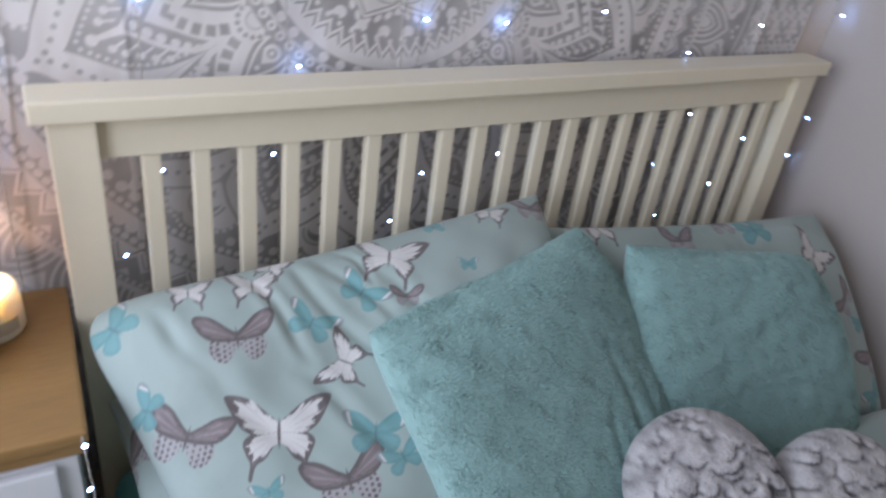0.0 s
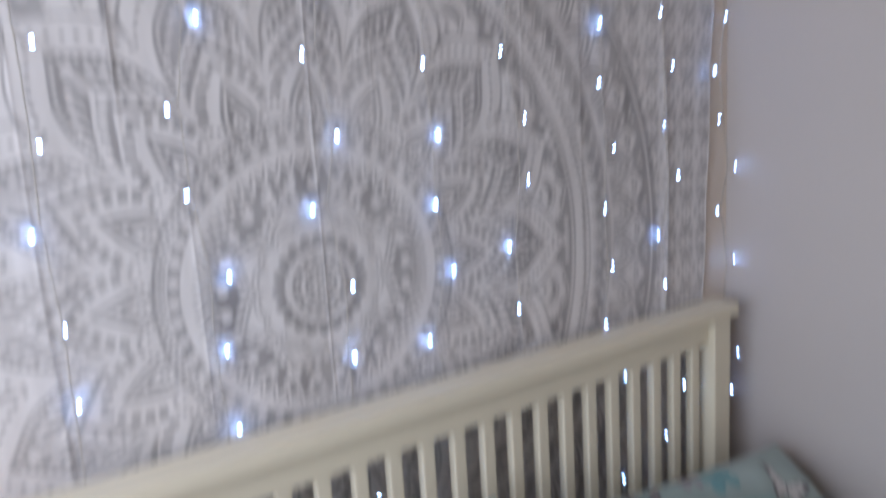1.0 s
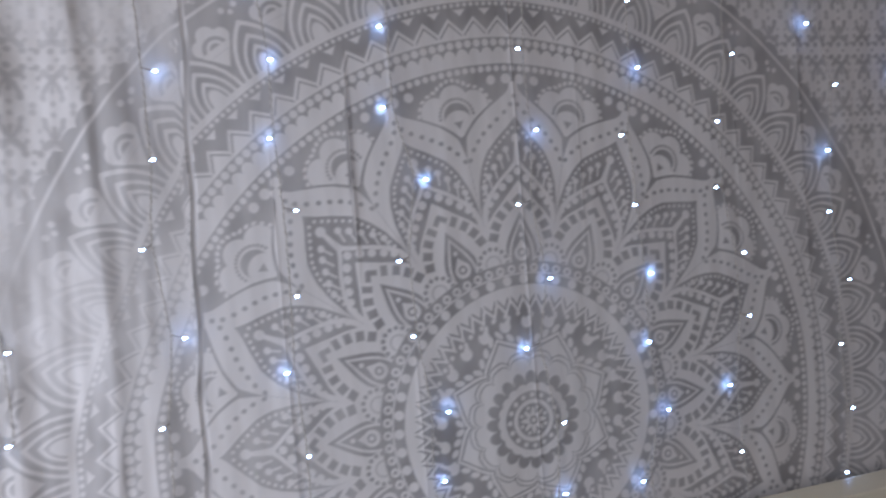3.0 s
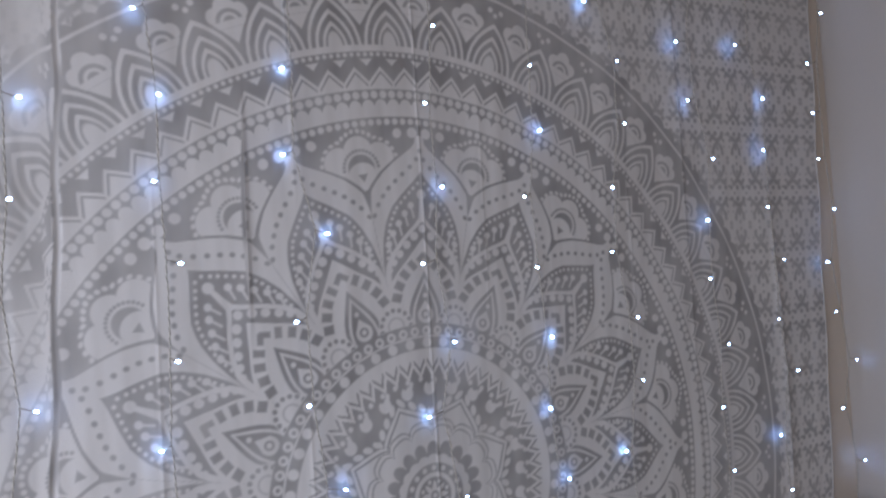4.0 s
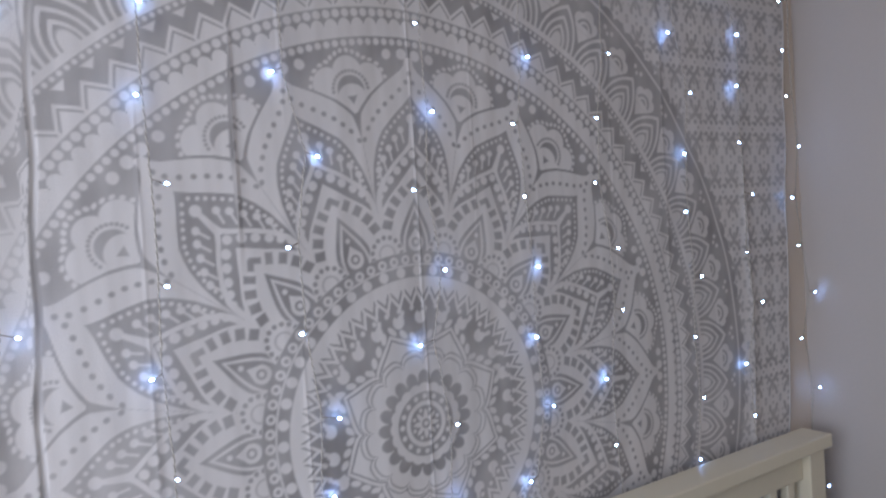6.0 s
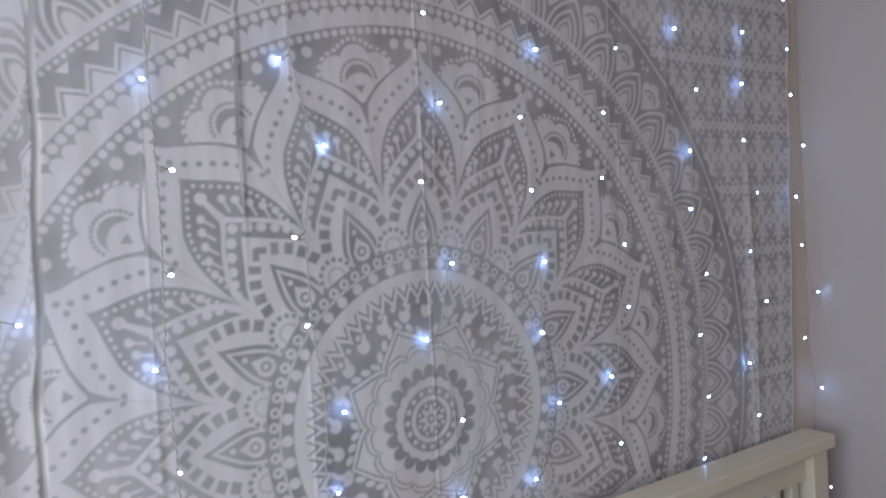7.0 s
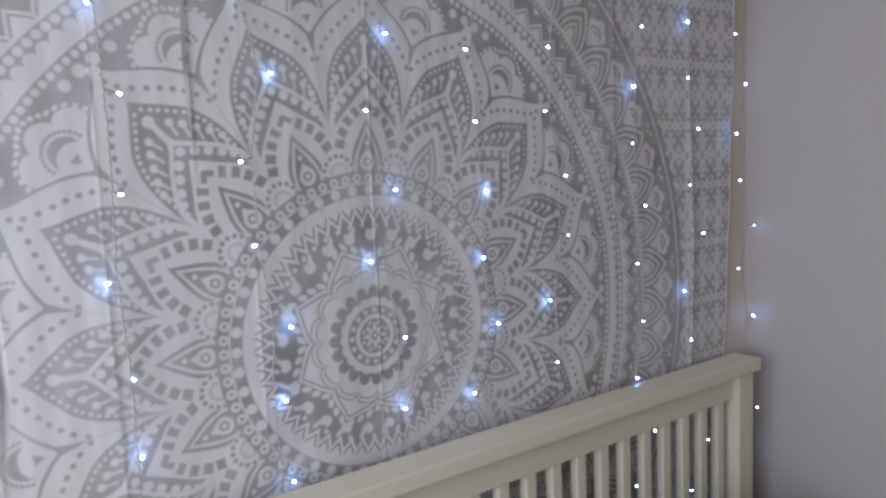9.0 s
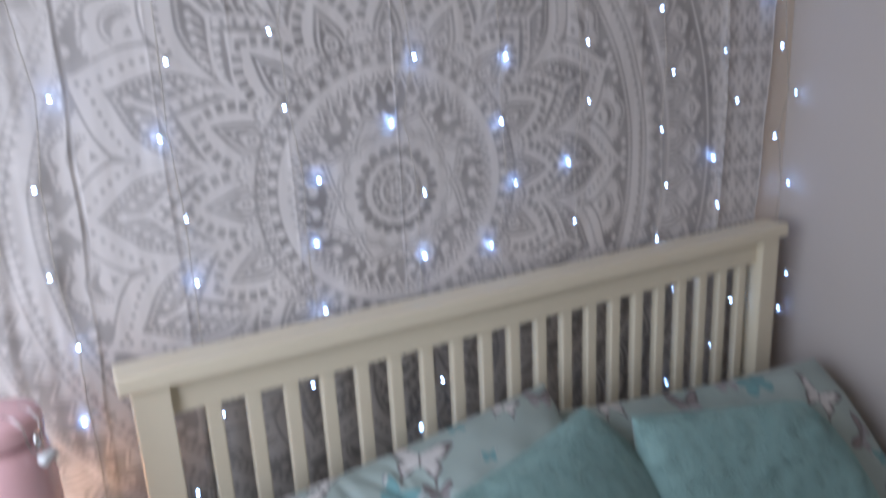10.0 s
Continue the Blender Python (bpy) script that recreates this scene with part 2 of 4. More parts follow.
    put(soft(np.hypot(xs, zf + 0.027) - 0.0036, 0.004), 0.65)
    # a dotted stripe after every second row
    zb = np.abs((z - 0.7525 + p) % (2 * p) - p)
    put(soft(zb - 0.0115), 0.0)
    put(soft(np.hypot((x % (c / 3)) - c / 6, zb - 0.0120) - 0.0048, 0.004), 0.85)
    put(soft(np.hypot((x % (c / 1.5)) - c / 3, zb) - 0.0032, 0.004), 0.7)

    # scalloped rim and thin white line
    put(soft(r - 0.853 - 0.011 * np.sqrt(np.abs(np.cos(th * 72)))), 1.0)
    ring(0.842, 0.8475, 0.0)
    # the fan ring: nested pointed arches over a dome, clouds and dots between their tips
    ring(0.711, 0.842, 1.0)
    up = r > 0.7185
    v = np.abs(fold(48, 0.0))
    cloud = np.minimum(np.minimum(np.hypot(v, r - 0.808) - 0.0150, np.hypot(v - 0.019, r - 0.797) - 0.0125), np.maximum(np.hypot(v, r - 0.790) - 0.026, 0.776 - r))
    put(soft(cloud), 0.0)
    f = np.hypot(v, r - 0.784)
    put(soft(np.maximum(np.abs(f - 0.0175) - 0.0030, 0.787 - r)), 0.95)
    put(soft(np.maximum(f - 0.0095, 0.787 - r)), 0.95)
    put(soft(np.maximum(v - (r - 0.752) * 0.75, np.maximum(r - 0.776, 0.752 - r))), 0.0)
    u = np.abs(fold(48, 0.5))
    spot(u, 0.011, 0.826, 0.0048, 0.0)
    spot(u, 0.0, 0.818, 0.0042, 0.0)
    for tip, base, full, value in ((0.809, 0.0490, 1.0, 1.0), (0.803, 0.0450, 1.0, 0.0), (0.794, 0.0395, 1.0, 1.0), (0.779, 0.0325, 1.0, 0.0), (0.771, 0.0275, 1.0, 1.0), (0.760, 0.0205, 0.9, 0.0), (0.752, 0.0160, 0.8, 1.0)):
        s = np.clip((r - 0.7185) / (tip - 0.7185), 0, 1)
        wide = base * np.interp(s, (0, 0.2, 0.4, 0.6, 0.75, 0.88, 0.96, 1.0), (1.0, 0.97, 0.88, 0.70, 0.50, 0.27, 0.10, 0.0))
        put(soft(u - np.minimum(wide, math.pi / 48 * r + 0.002)) * up * (r < tip), value)
    put(soft(np.hypot(u / 0.0125, (r - 0.7185) / 0.0250) * 0.0125 - 0.0125) * up, 0.0)
    ring(0.7095, 0.7205, 0.0)
    # small dots, white darts, and the zigzag with a dark chevron in each tooth
    ring(0.649, 0.7095, 1.0)
    dots(384, 0.7050, 0.0034, 0.0)
    u = np.abs(fold(96, 0.0))
    put(soft(np.maximum(u - (r - 0.6865) * 0.95, np.maximum(r - 0.6975, 0.6865 - r))), 0.0)
    tri = 1 - np.abs(fold(96, 0.5)) / (math.pi / 96 * r)
    zig = r - (0.661 + 0.024 * tri)
    put(soft(zig) * (r > 0.64), 0.0)
    band(zig, -0.0115, -0.0070, np.clip((tri - 0.06) * 12, 0, 1))
    ring(0.6475, 0.6530, 0.0)
    # dotted ring, scallops, dotted ring
    ring(0.602, 0.6485, 1.0)
    dots(256, 0.6400, 0.0063, 0.0)
    put(soft(r - 0.620 - 0.0125 * np.sqrt(np.abs(np.cos(th * 88)))) * soft(0.6035 - r), 0.0)
    ring(0.556, 0.6035, 1.0)
    dots(264, 0.5960, 0.0052, 0.0)

    # sixteen large white pointed petals with clouds between their tips
    ring(0.263, 0.588, 1.0)
    half = math.pi / 16 * r
    w = np.abs(fold(16, 0.5))
    low = np.interp(w, (0, 0.012, 0.03, 0.052, 0.075), (0.478, 0.488, 0.508, 0.528, 0.545))
    cloud = np.minimum(np.minimum(np.hypot(w, r - 0.553) - 0.0245, np.hypot(w - 0.036, r - 0.541) - 0.0235), np.hypot(w, (r - 0.515)) - 0.036)
    put(soft(np.maximum(cloud, low - r)), 0.0)
    fa = np.arctan2(w, r - 0.530)
    f = np.hypot(w, r - 0.530)
    ca = np.interp(fa, (0, 0.6, 1.05, 1.5, 2.2), (0.0560, 0.0515, 0.0630, 0.0650, 0.055))
    k = (np.abs(fa) / 0.185) % 1 - 0.5
    put(soft(np.hypot(k * 0.185 * ca, f - ca) - 0.0036) * (fa < 1.5) * (r > 0.535), 0.0)
    f = np.hypot(w / 1.05, r - 0.5265)
    put(soft(np.maximum(f - 0.0215, 0.0215 - np.hypot(w / 1.15, r - 0.5135))) * (r > 0.515), 1.0)
    fa = np.arctan2(w, r - 0.5265)
    k = (fa / 0.21) % 1 - 0.5
    put(soft(np.hypot(k * 0.21 * 0.028, f - 0.0280) - 0.0025) * (fa < 1.68), 1.0)
    put(soft(np.maximum(w - (r - 0.5035) * 0.62, np.maximum(r - 0.5165, 0.5035 - r))), 1.0)

    u = np.abs(fold(16))
    outer = curve((0.470, 0.480, 0.490, 0.500, 0.515, 0.530, 0.5425, 0.552, 0.560, 0.570), (0.0935, 0.0915, 0.0870, 0.0800, 0.0665, 0.0475, 0.0295, 0.0165, 0.0095, 0.0070))
    inner = curve((0.330, 0.375, 0.408, 0.433, 0.447, 0.460, 0.479, 0.499, 0.508, 0.514), (0.066, 0.0705, 0.0695, 0.0645, 0.0590, 0.0520, 0.0335, 0.0125, 0.0045, 0.0))
    put(soft(u - outer(r) - 0.0070) * ((r < 0.556) & (r > 0.452)), 1.0)
    put(soft(u - np.minimum(outer(r), half)) * ((r < 0.574) & (r > 0.33)), 0.0)
    put(soft(half - u - np.interp(r, (0.452, 0.490), (0.0, 0.0075))) * ((r > 0.452) & (r < 0.490)), 1.0)
    for uu, rr, size in ((0.0125, 0.578, 0.0088), (0.0, 0.566, 0.0075), (0.0395, 0.577, 0.0080)):
        spot(u, uu, rr, size, 0.0)
    for rr, uu in ((0.5485, 0.0), (0.5345, 0.0065), (0.5215, 0.0185), (0.510, 0.0325), (0.4995, 0.0455), (0.489, 0.0575), (0.4775, 0.0675), (0.465, 0.0765), (0.449, 0.0835)):
        spot(u, uu, rr, 0.0039, 1.0)
    put(soft(u - inner(r)) * ((r > 0.33) & (r < 0.515)), 1.0)
    for rr, uu in spaced(inner, 0.352, 0.506, 0.0108, 0.0080):
        spot(u, uu, rr, 0.0029, 0.0)
    # the inner pointed petals: knobs on stalks, white rim, dotted band, ladder, eye
    rim = curve((0.263, 0.345, 0.351, 0.366, 0.385, 0.408, 0.427, 0.438, 0.443), (0.0516, 0.0677, 0.0678, 0.0664, 0.0567, 0.0360, 0.0150, 0.0055, 0.004))
    for rr, uu in ((0.4585, 0.0195), (0.446, 0.0310), (0.431, 0.0420), (0.416, 0.0525), (0.400, 0.0605)):
        spot(u, uu, rr, 0.0056, 0.0)
        bar(u, uu, rr, uu - 0.005, rr - 0.019, 0.0017, 0.0)
    spot(u, 0.0, 0.4765, 0.0082, 0.0)
    put(soft(u - np.interp(r, (0.435, 0.470), (0.0060, 0.0036))) * ((r > 0.435) & (r < 0.474)), 0.0)
    put(soft(u - np.minimum(rim(r), half)) * ((r > 0.263) & (r < 0.444)), 0.0)
    put(soft(u - (rim(r) - 0.0100)) * ((r > 0.335) & (r < 0.431)), 1.0)
    core = curve((0.263, 0.30, 0.319, 0.330, 0.339, 0.354, 0.374, 0.392, 0.405), (0.0516, 0.0589, 0.0626, 0.0640, 0.0590, 0.0475, 0.0275, 0.0115, 0.0))
    put(soft(u - core(r)) * ((r > 0.263) & (r < 0.405)), 0.0)
    for rr, uu, size in ((0.4205, 0.0, 0.0066), (0.4085, 0.0155, 0.0072), (0.3955, 0.0290, 0.0068), (0.382, 0.0420, 0.0064), (0.370, 0.0520, 0.0056), (0.3585, 0.0590, 0.0042), (0.349, 0.0635, 0.0028)):
        spot(u, uu, rr, size, 0.0)
    block(u, 0.0045, 0.3735, 0.80, 0.0045, 0.0085, 1.0)
    for rr, uu, turn, hw in ((0.3615, 0.0205, 0.85, 0.0052), (0.3480, 0.0345, 0.75, 0.0058), (0.3315, 0.0445, 0.55, 0.0064), (0.3140, 0.0500, 0.35, 0.0066)):
        block(u, uu, rr, turn + math.pi / 2, hw, 0.0086, 1.0)
    put(soft(half - u - 0.0011) * ((r > 0.305) & (r < 0.335)), 0.0)
    for tip, base, value in ((0.352, 0.0300, 1.0), (0.3405, 0.0240, 0.0), (0.3325, 0.0195, 1.0)):
        s = np.clip((r - 0.263) / (tip - 0.263), 0, 1)
        wide = base * np.interp(s, (0, 0.15, 0.35, 0.5, 0.65, 0.8, 0.92, 1.0), (0.92, 1.0, 0.95, 0.80, 0.58, 0.33, 0.13, 0.0))
        put(soft(u - wide) * ((r > 0.263) & (r < tip)), value)
    put(soft(np.minimum(np.hypot(u, r - 0.281) - 0.0140, np.maximum(u - (0.304 - r) * 0.75, 0.285 - r))) * (r > 0.263), 0.0)
    spot(u, 0.0, 0.312, 0.0040, 0.0)
    spot(u, 0.0, 0.2815, 0.0076, 1.0)
    spot(u, 0.0, 0.2815, 0.0040, 0.0)
    h, ha = np.hypot(w, r - 0.2705), np.arctan2(w, r - 0.2705)
    put(soft(h - 0.0305) * (r > 0.263), 0.0)
    k = (ha / 0.42 + 0.5) % 1 - 0.5
    put(soft(np.hypot(k * 0.42 * 0.0265, h - 0.0255) - 0.0037) * (r > 0.267), 1.0)
    put(soft(np.maximum(np.abs(h - 0.013) - 0.0016, 0.268 - r)), 0.55)

    # the inner disc: chain of rings, dotted ring, zigzag
    ring(0.0, 0.2665, 1.0)
    dots(76, 0.2550, 0.0076, 0.0)
    dots(76, 0.2550, 0.0032, 1.0)
    ring(0.2445, 0.2475, 0.0)
    dots(48, 0.2360, 0.0080, 0.0, aspect=1.05)
    ring(0.2035, 0.2265, 0.0)
    tri = np.abs(((th * 52 / (2 * math.pi) + 0.15) % 1) - 0.5) * 2
    zig = r - (0.1790 + 0.0200 * tri)
    put(soft(-zig) * soft(r - 0.2050), 0.0)
    band(zig, 0.0095, 0.0165, np.clip((0.86 - tri) * 10, 0, 1) * soft(r - 0.2110))
    # commas and dots on the dark ground
    u = fold(25)
    put(soft(np.hypot(u, r - 0.1650) - 0.0104), 0.0)
    bar(u, 0.0065, 0.1680, 0.0115, 0.1765, 0.0032, 0.0)
    put(soft(np.hypot(u + 0.0005, r - 0.1755) - 0.0042), 1.0)
    dots(48, 0.1800, 0.0040, 0.0, 0.35)
    # an eight-pointed star in double outline, with arched lobes within it
    s8 = np.abs(((th * 8 / (2 * math.pi)) % 1) - 0.5) * 2
    star = np.interp(s8, (0, 0.2, 0.43, 0.75, 0.92, 1.0), (0.1500, 0.1410, 0.1335, 0.1250, 0.1205, 0.1160))
    put(soft(np.hypot(fold(54), (r - star - 0.0112) / 1.05) - 0.0062), 0.0)
    for off, value in ((0.0030, 0.0), (-0.0030, 1.0), (-0.0066, 0.0)):
        put(soft(r - star - off), value)
    s16 = np.abs(np.sin(th * 8))
    lobe = np.interp(s16, (0, 0.15, 0.4, 0.7, 1.0), (0.0965, 0.1010, 0.1050, 0.1080, 0.1090))
    band(r - lobe, -0.0014, 0.0014, 0.9)
    band(r - lobe - 0.0085, -0.0014, 0.0014, 0.9 * (r < star - 0.0075))
    bar(np.abs(fold(8, 0.5)), 0.0, 0.1060, 0.0, 0.1100, 0.0012, 0.9)
    # dark round petals round the middle
    put(soft(np.hypot(fold(20), (r - 0.0735) / 1.2) - 0.0105), 1.0)
    ring(0.050, 0.070, 1.0)
    put(soft(r - 0.0625 - 0.0035 * np.abs(np.cos(th * 10))), 0.0)
    ring(0.0370, 0.0515, 1.0)
    dots(16, 0.0442, 0.0043, 0.0)
    ring(0.0, 0.0295, 1.0)
    dots(8, 0.0235, 0.0032, 0.0, 0.5)
    put(soft(r - 0.0175 - 0.0060 * np.cos(8 * th)), 0.0)
    put(soft(r - 0.0078), 1.0)
    put(soft(r - 0.0040), 0.0)
    return ink


def gauss(v, at, w):
    return np.exp(-(((v - at) / w) ** 2))


def seam_at(z):
    """Where the long fold runs."""
    return -0.5195 - 0.040 * (1.6 - z) + 0.002 * np.sin(z * 31)


def cloth_depth(x, z):
    """How far the cloth stands off the wall, in metres."""
    d = 0.010 + 0.0035 * wobble(x * 1.0, z * 0.25, 3, 3, 9) + 0.0012 * wobble(x, z * 0.3, 5, 2, 60) + 0.0004 * wobble(x, z * 0.12, 41, 2, 170)
    top = np.clip((z - 0.9) / 1.0, 0, 1)
    def pleat(at, height, back, front=0.0022):
        """A fold that climbs slowly from the left and drops sharply at its right edge."""
        s = x - at
        return height * np.where(s < 0, np.exp(np.minimum(s, 0) / back), np.exp(-((s / front) ** 2)))

    d += pleat(seam_at(z) - 0.005, 0.0014 + 0.0008 * np.sin(z * 13 + 1), 0.010, 0.0036)
    d += pleat(-0.272 - 0.010 * (1.7 - z), 0.0030, 0.02, 0.004) * np.clip((z - 1.5) / 0.12, 0, 1) * np.clip((1.92 - z) / 0.12, 0, 1) + 0.0015 * gauss(x, 0.0155 - 0.012 * (1.7 - z) * 0.3, 0.0017)
    d += pleat(-0.40, 0.003, 0.03, 0.006) * np.clip((1.45 - z) / 0.3, 0, 1) + pleat(-0.66 + 0.01 * np.sin(z * 5), 0.004, 0.03, 0.012) + pleat(-0.77 + 0.012 * np.sin(z * 4), 0.005, 0.04, 0.014)
    d += pleat(0.852 + 0.008 * np.sin(z * 6), 0.007, 0.012, 0.003) * np.clip((1.75 - z) / 0.2, 0, 1) + pleat(0.60, 0.003, 0.02, 0.006) * top
    left = np.clip((-0.55 - x) / 0.3, 0, 1)
    d += left * (0.009 * wobble(x, z * 0.6, 8, 3, 22) + 0.009 * wobble(x + 0.6 * z, z * 0.9, 18, 3, 17) + 0.014) + np.clip((-0.54 - x) / 0.05, 0, 1) * 0.0030 * wobble(x, z * 0.35, 12, 3, 60)
    # the long fold is pressed in: a narrow groove, deeper in some stretches; and a few faint pressed lines
    d -= 0.0020 * soft(np.abs(x - seam_at(z)) - 0.0036, 0.003) * np.clip(0.45 + 1.1 * wobble(x * 0.1, z, 43, 3, 22), 0.0, 1) * np.clip((2.02 - z) / 0.1, 0, 1) * np.clip((z - 1.12) / 0.15, 0, 1)
    for at, high in ((-0.402, 0.0009), (-0.196, 0.0011), (0.131, 0.0007), (0.262, 0.0010), (0.45, 0.0008)):
        d += high * gauss(x, at + 0.004 * np.sin(z * 3 + at * 9), 0.0022) * np.clip(0.4 + 0.8 * wobble(x * 0.1, z, int(at * 100) + 90, 2, 9), 0, 1)
    return np.clip(d, 0.0015, 0.06)


def build_tapestry():
    xs = np.concatenate([np.arange(-1.24, -0.92, 0.006), np.arange(-0.92, 0.9875, 0.0020)])
    zs = np.concatenate([np.arange(0.30, 0.62, 0.02), np.arange(0.62, 2.20, 0.0020), np.arange(2.20, 2.36, 0.01)])
    X, Z = np.meshgrid(xs, zs)
    # left of the long fold the cloth is bunched: part of the print is lost in it and the rest is drawn askew
    side = np.clip((-0.522 + 0.018 * (Z - 1.6) - X) / 0.012, 0, 1) * np.clip((Z - 1.32) / 0.2, 0, 1)
    MX = X - CX - 0.002 * np.sin(Z * 7) - side * (0.022 + 0.016 * wobble(X, Z * 0.5, 31, 1, 18))
    MZ = Z - CZ - 0.002 * np.sin(X * 6) + side * 0.020 * wobble(X, Z * 0.7, 33, 1, 16)
    # shade in the long fold and the tuck, painted as broken dark ink
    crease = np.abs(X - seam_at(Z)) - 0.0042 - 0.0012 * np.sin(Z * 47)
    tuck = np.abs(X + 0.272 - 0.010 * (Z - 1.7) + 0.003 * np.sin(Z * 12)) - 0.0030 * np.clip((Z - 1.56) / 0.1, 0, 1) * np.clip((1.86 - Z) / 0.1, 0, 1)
    fold_shade = np.maximum(soft(crease, 0.002) * np.clip((Z - 1.12) / 0.1, 0, 1), soft(tuck, 0.002) * ((Z > 1.57) & (Z < 1.85)))
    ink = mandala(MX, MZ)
    ink += fold_shade * (np.clip(0.70 + 0.9 * wobble(X * 0.2, Z, 37, 3, 30), 0.1, 1.15) - ink)
    # bright sheen on the bunched part, painted in as patches of paler print
    ink *= 1 - side * np.clip(0.36 + 0.42 * wobble(X + 0.4 * Z, Z * 0.8, 35, 3, 13), 0, 0.85)
    ink *= np.clip(0.86 + 0.13 * wobble(X, Z, 21, 3, 14) + 0.10 * wobble(X, Z, 23, 2, 75), 0, 1.05)
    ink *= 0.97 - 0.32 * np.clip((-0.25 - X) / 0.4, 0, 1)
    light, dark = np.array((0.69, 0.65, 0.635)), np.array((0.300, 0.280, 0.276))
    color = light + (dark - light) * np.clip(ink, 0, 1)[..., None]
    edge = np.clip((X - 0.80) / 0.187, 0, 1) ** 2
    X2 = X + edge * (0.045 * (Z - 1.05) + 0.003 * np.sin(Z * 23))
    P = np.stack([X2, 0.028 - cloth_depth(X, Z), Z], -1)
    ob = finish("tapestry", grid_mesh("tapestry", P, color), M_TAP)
    rows = range(0, len(zs), 12)
    part("hem", tube(bmesh.new(), [(P[k, -1, 0], P[k, -1, 1] - 0.001, P[k, -1, 2]) for k in rows], 0.0013, 6), M_HEM, ob, "plain stitched white hem", True)
    part("hem", tube(bmesh.new(), [(P[0, k, 0], P[0, k, 1] - 0.001, P[0, k, 2]) for k in range(0, len(xs), 12)], 0.0022, 6), M_HEM, ob, "plain stitched white hem", True)
    return tagged(ob, "grey and white cotton mandala tapestry hanging on the wall", "tapestry")


build_tapestry()


# ---- the bed ----
CAP_L, CAP_R, CAP_F, CAP_B, CAP_T = -0.530, 1.000, -0.102, -0.030, 1.045


def build_headboard():
    head = tagged(new("headboard"), "cream painted wooden slatted headboard against the wall", "headboard")
    pivot = Matrix.Translation((CAP_L, -0.066, 0))
    head.matrix_world = pivot @ pose(0, 0, 0, 0, 0, 1.1) @ pivot.inverted()
    part("top_cap", boxed(CAP_L, CAP_R, CAP_F, CAP_B, CAP_T - 0.030, CAP_T, bevel=0.004), M_CREAM, head)
    for x0 in (CAP_L + 0.018, CAP_R - 0.018 - 0.058):
        part("post", boxed(x0, x0 + 0.058, -0.092, -0.036, 0.0, CAP_T - 0.031, bevel=0.003), M_CREAM, head)
    xa, xb = CAP_L + 0.077, CAP_R - 0.077
    part("top_rail", boxed(xa, xb, -0.074, -0.046, CAP_T - 0.092, CAP_T - 0.031, bevel=0.002), M_CREAM, head)
    part("bottom_rail", boxed(xa, xb, -0.074, -0.046, 0.42, 0.50, bevel=0.002), M_CREAM, head)
    slat = None
    for i in range(20):
        x = -0.402 + 0.0670 * i
        if slat is None:
            slat = part("slat", boxed(0, 0.026, -0.070, -0.050, 0.50, CAP_T - 0.092, bevel=0.0035), M_CREAM, head)
            slat.location.x = x
        else:
            o = new("slat", slat.data)
            o.parent, o.location = head, (x, 0, 0)


build_headboard()

base = tagged(new("bed"), "bed base and mattress with a teal fitted sheet", "bed")
part("base", boxed(-0.50, 0.935, -2.05, -0.11, 0.08, 0.30, bevel=0.02), M_DARK, base, "dark grey fabric bed base")
part("mattress", boxed(-0.50, 0.935, -2.04, -0.11, 0.302, 0.43, bevel=0.05, seg=4), M_MATTRESS, base, "teal sheeted mattress", True)
for x in (-0.44, 0.87):
    for y in (-1.95, -0.2):
        part("foot", lathe(bmesh.new(), ((0.02, 0), (0.028, 0.08)), (x, y, 0), 16), M_BLACK, base)


# butterflies printed on the pillowcases: half outlines of the wings, about 1 wide from tip to tip
def outline(*pts):
    """A smooth closed outline through a few corners."""
    P = np.array(pts)
    a, b, c, d = np.roll(P, 1, 0), P, np.roll(P, -1, 0), np.roll(P, -2, 0)
    t = np.linspace(0, 1, 4, endpoint=False)[:, None, None]
    Q = 0.5 * (2 * b + (c - a) * t + (2 * a - 5 * b + 4 * c - d) * t**2 + (3 * b - a - 3 * c + d) * t**3)
    return Q.transpose(1, 0, 2).reshape(-1, 2)


WINGS = {
    "white": (outline((-0.02, 0.05), (0.12, 0.18), (0.28, 0.30), (0.43, 0.345), (0.51, 0.325), (0.46, 0.21), (0.40, 0.10), (0.33, 0.02), (0.20, -0.04), (-0.02, -0.03)),
              outline((-0.02, 0.01), (0.16, 0.0), (0.29, -0.04), (0.335, -0.11), (0.30, -0.21), (0.265, -0.29), (0.28, -0.42), (0.25, -0.44), (0.215, -0.31), (0.13, -0.25), (0.06, -0.15), (-0.02, -0.08))),
    "brown": (outline((-0.02, 0.03), (0.10, 0.13), (0.25, 0.265), (0.39, 0.325), (0.475, 0.315), (0.495, 0.24), (0.44, 0.10), (0.33, -0.01), (0.17, -0.05), (-0.02, -0.05)),
              outline((-0.02, -0.01), (0.14, 0.0), (0.28, 0.0), (0.345, -0.09), (0.325, -0.20), (0.255, -0.29), (0.16, -0.31), (0.08, -0.24), (0.03, -0.14), (-0.02, -0.08))),
    "teal": (outline((-0.02, 0.03), (0.10, 0.15), (0.25, 0.25), (0.40, 0.285), (0.475, 0.25), (0.45, 0.14), (0.36, 0.04), (0.20, -0.03), (-0.02, -0.04)),
             outline((-0.02, 0.0), (0.14, -0.02), (0.29, -0.05), (0.345, -0.14), (0.29, -0.25), (0.18, -0.285), (0.08, -0.20), (-0.02, -0.07))),
}


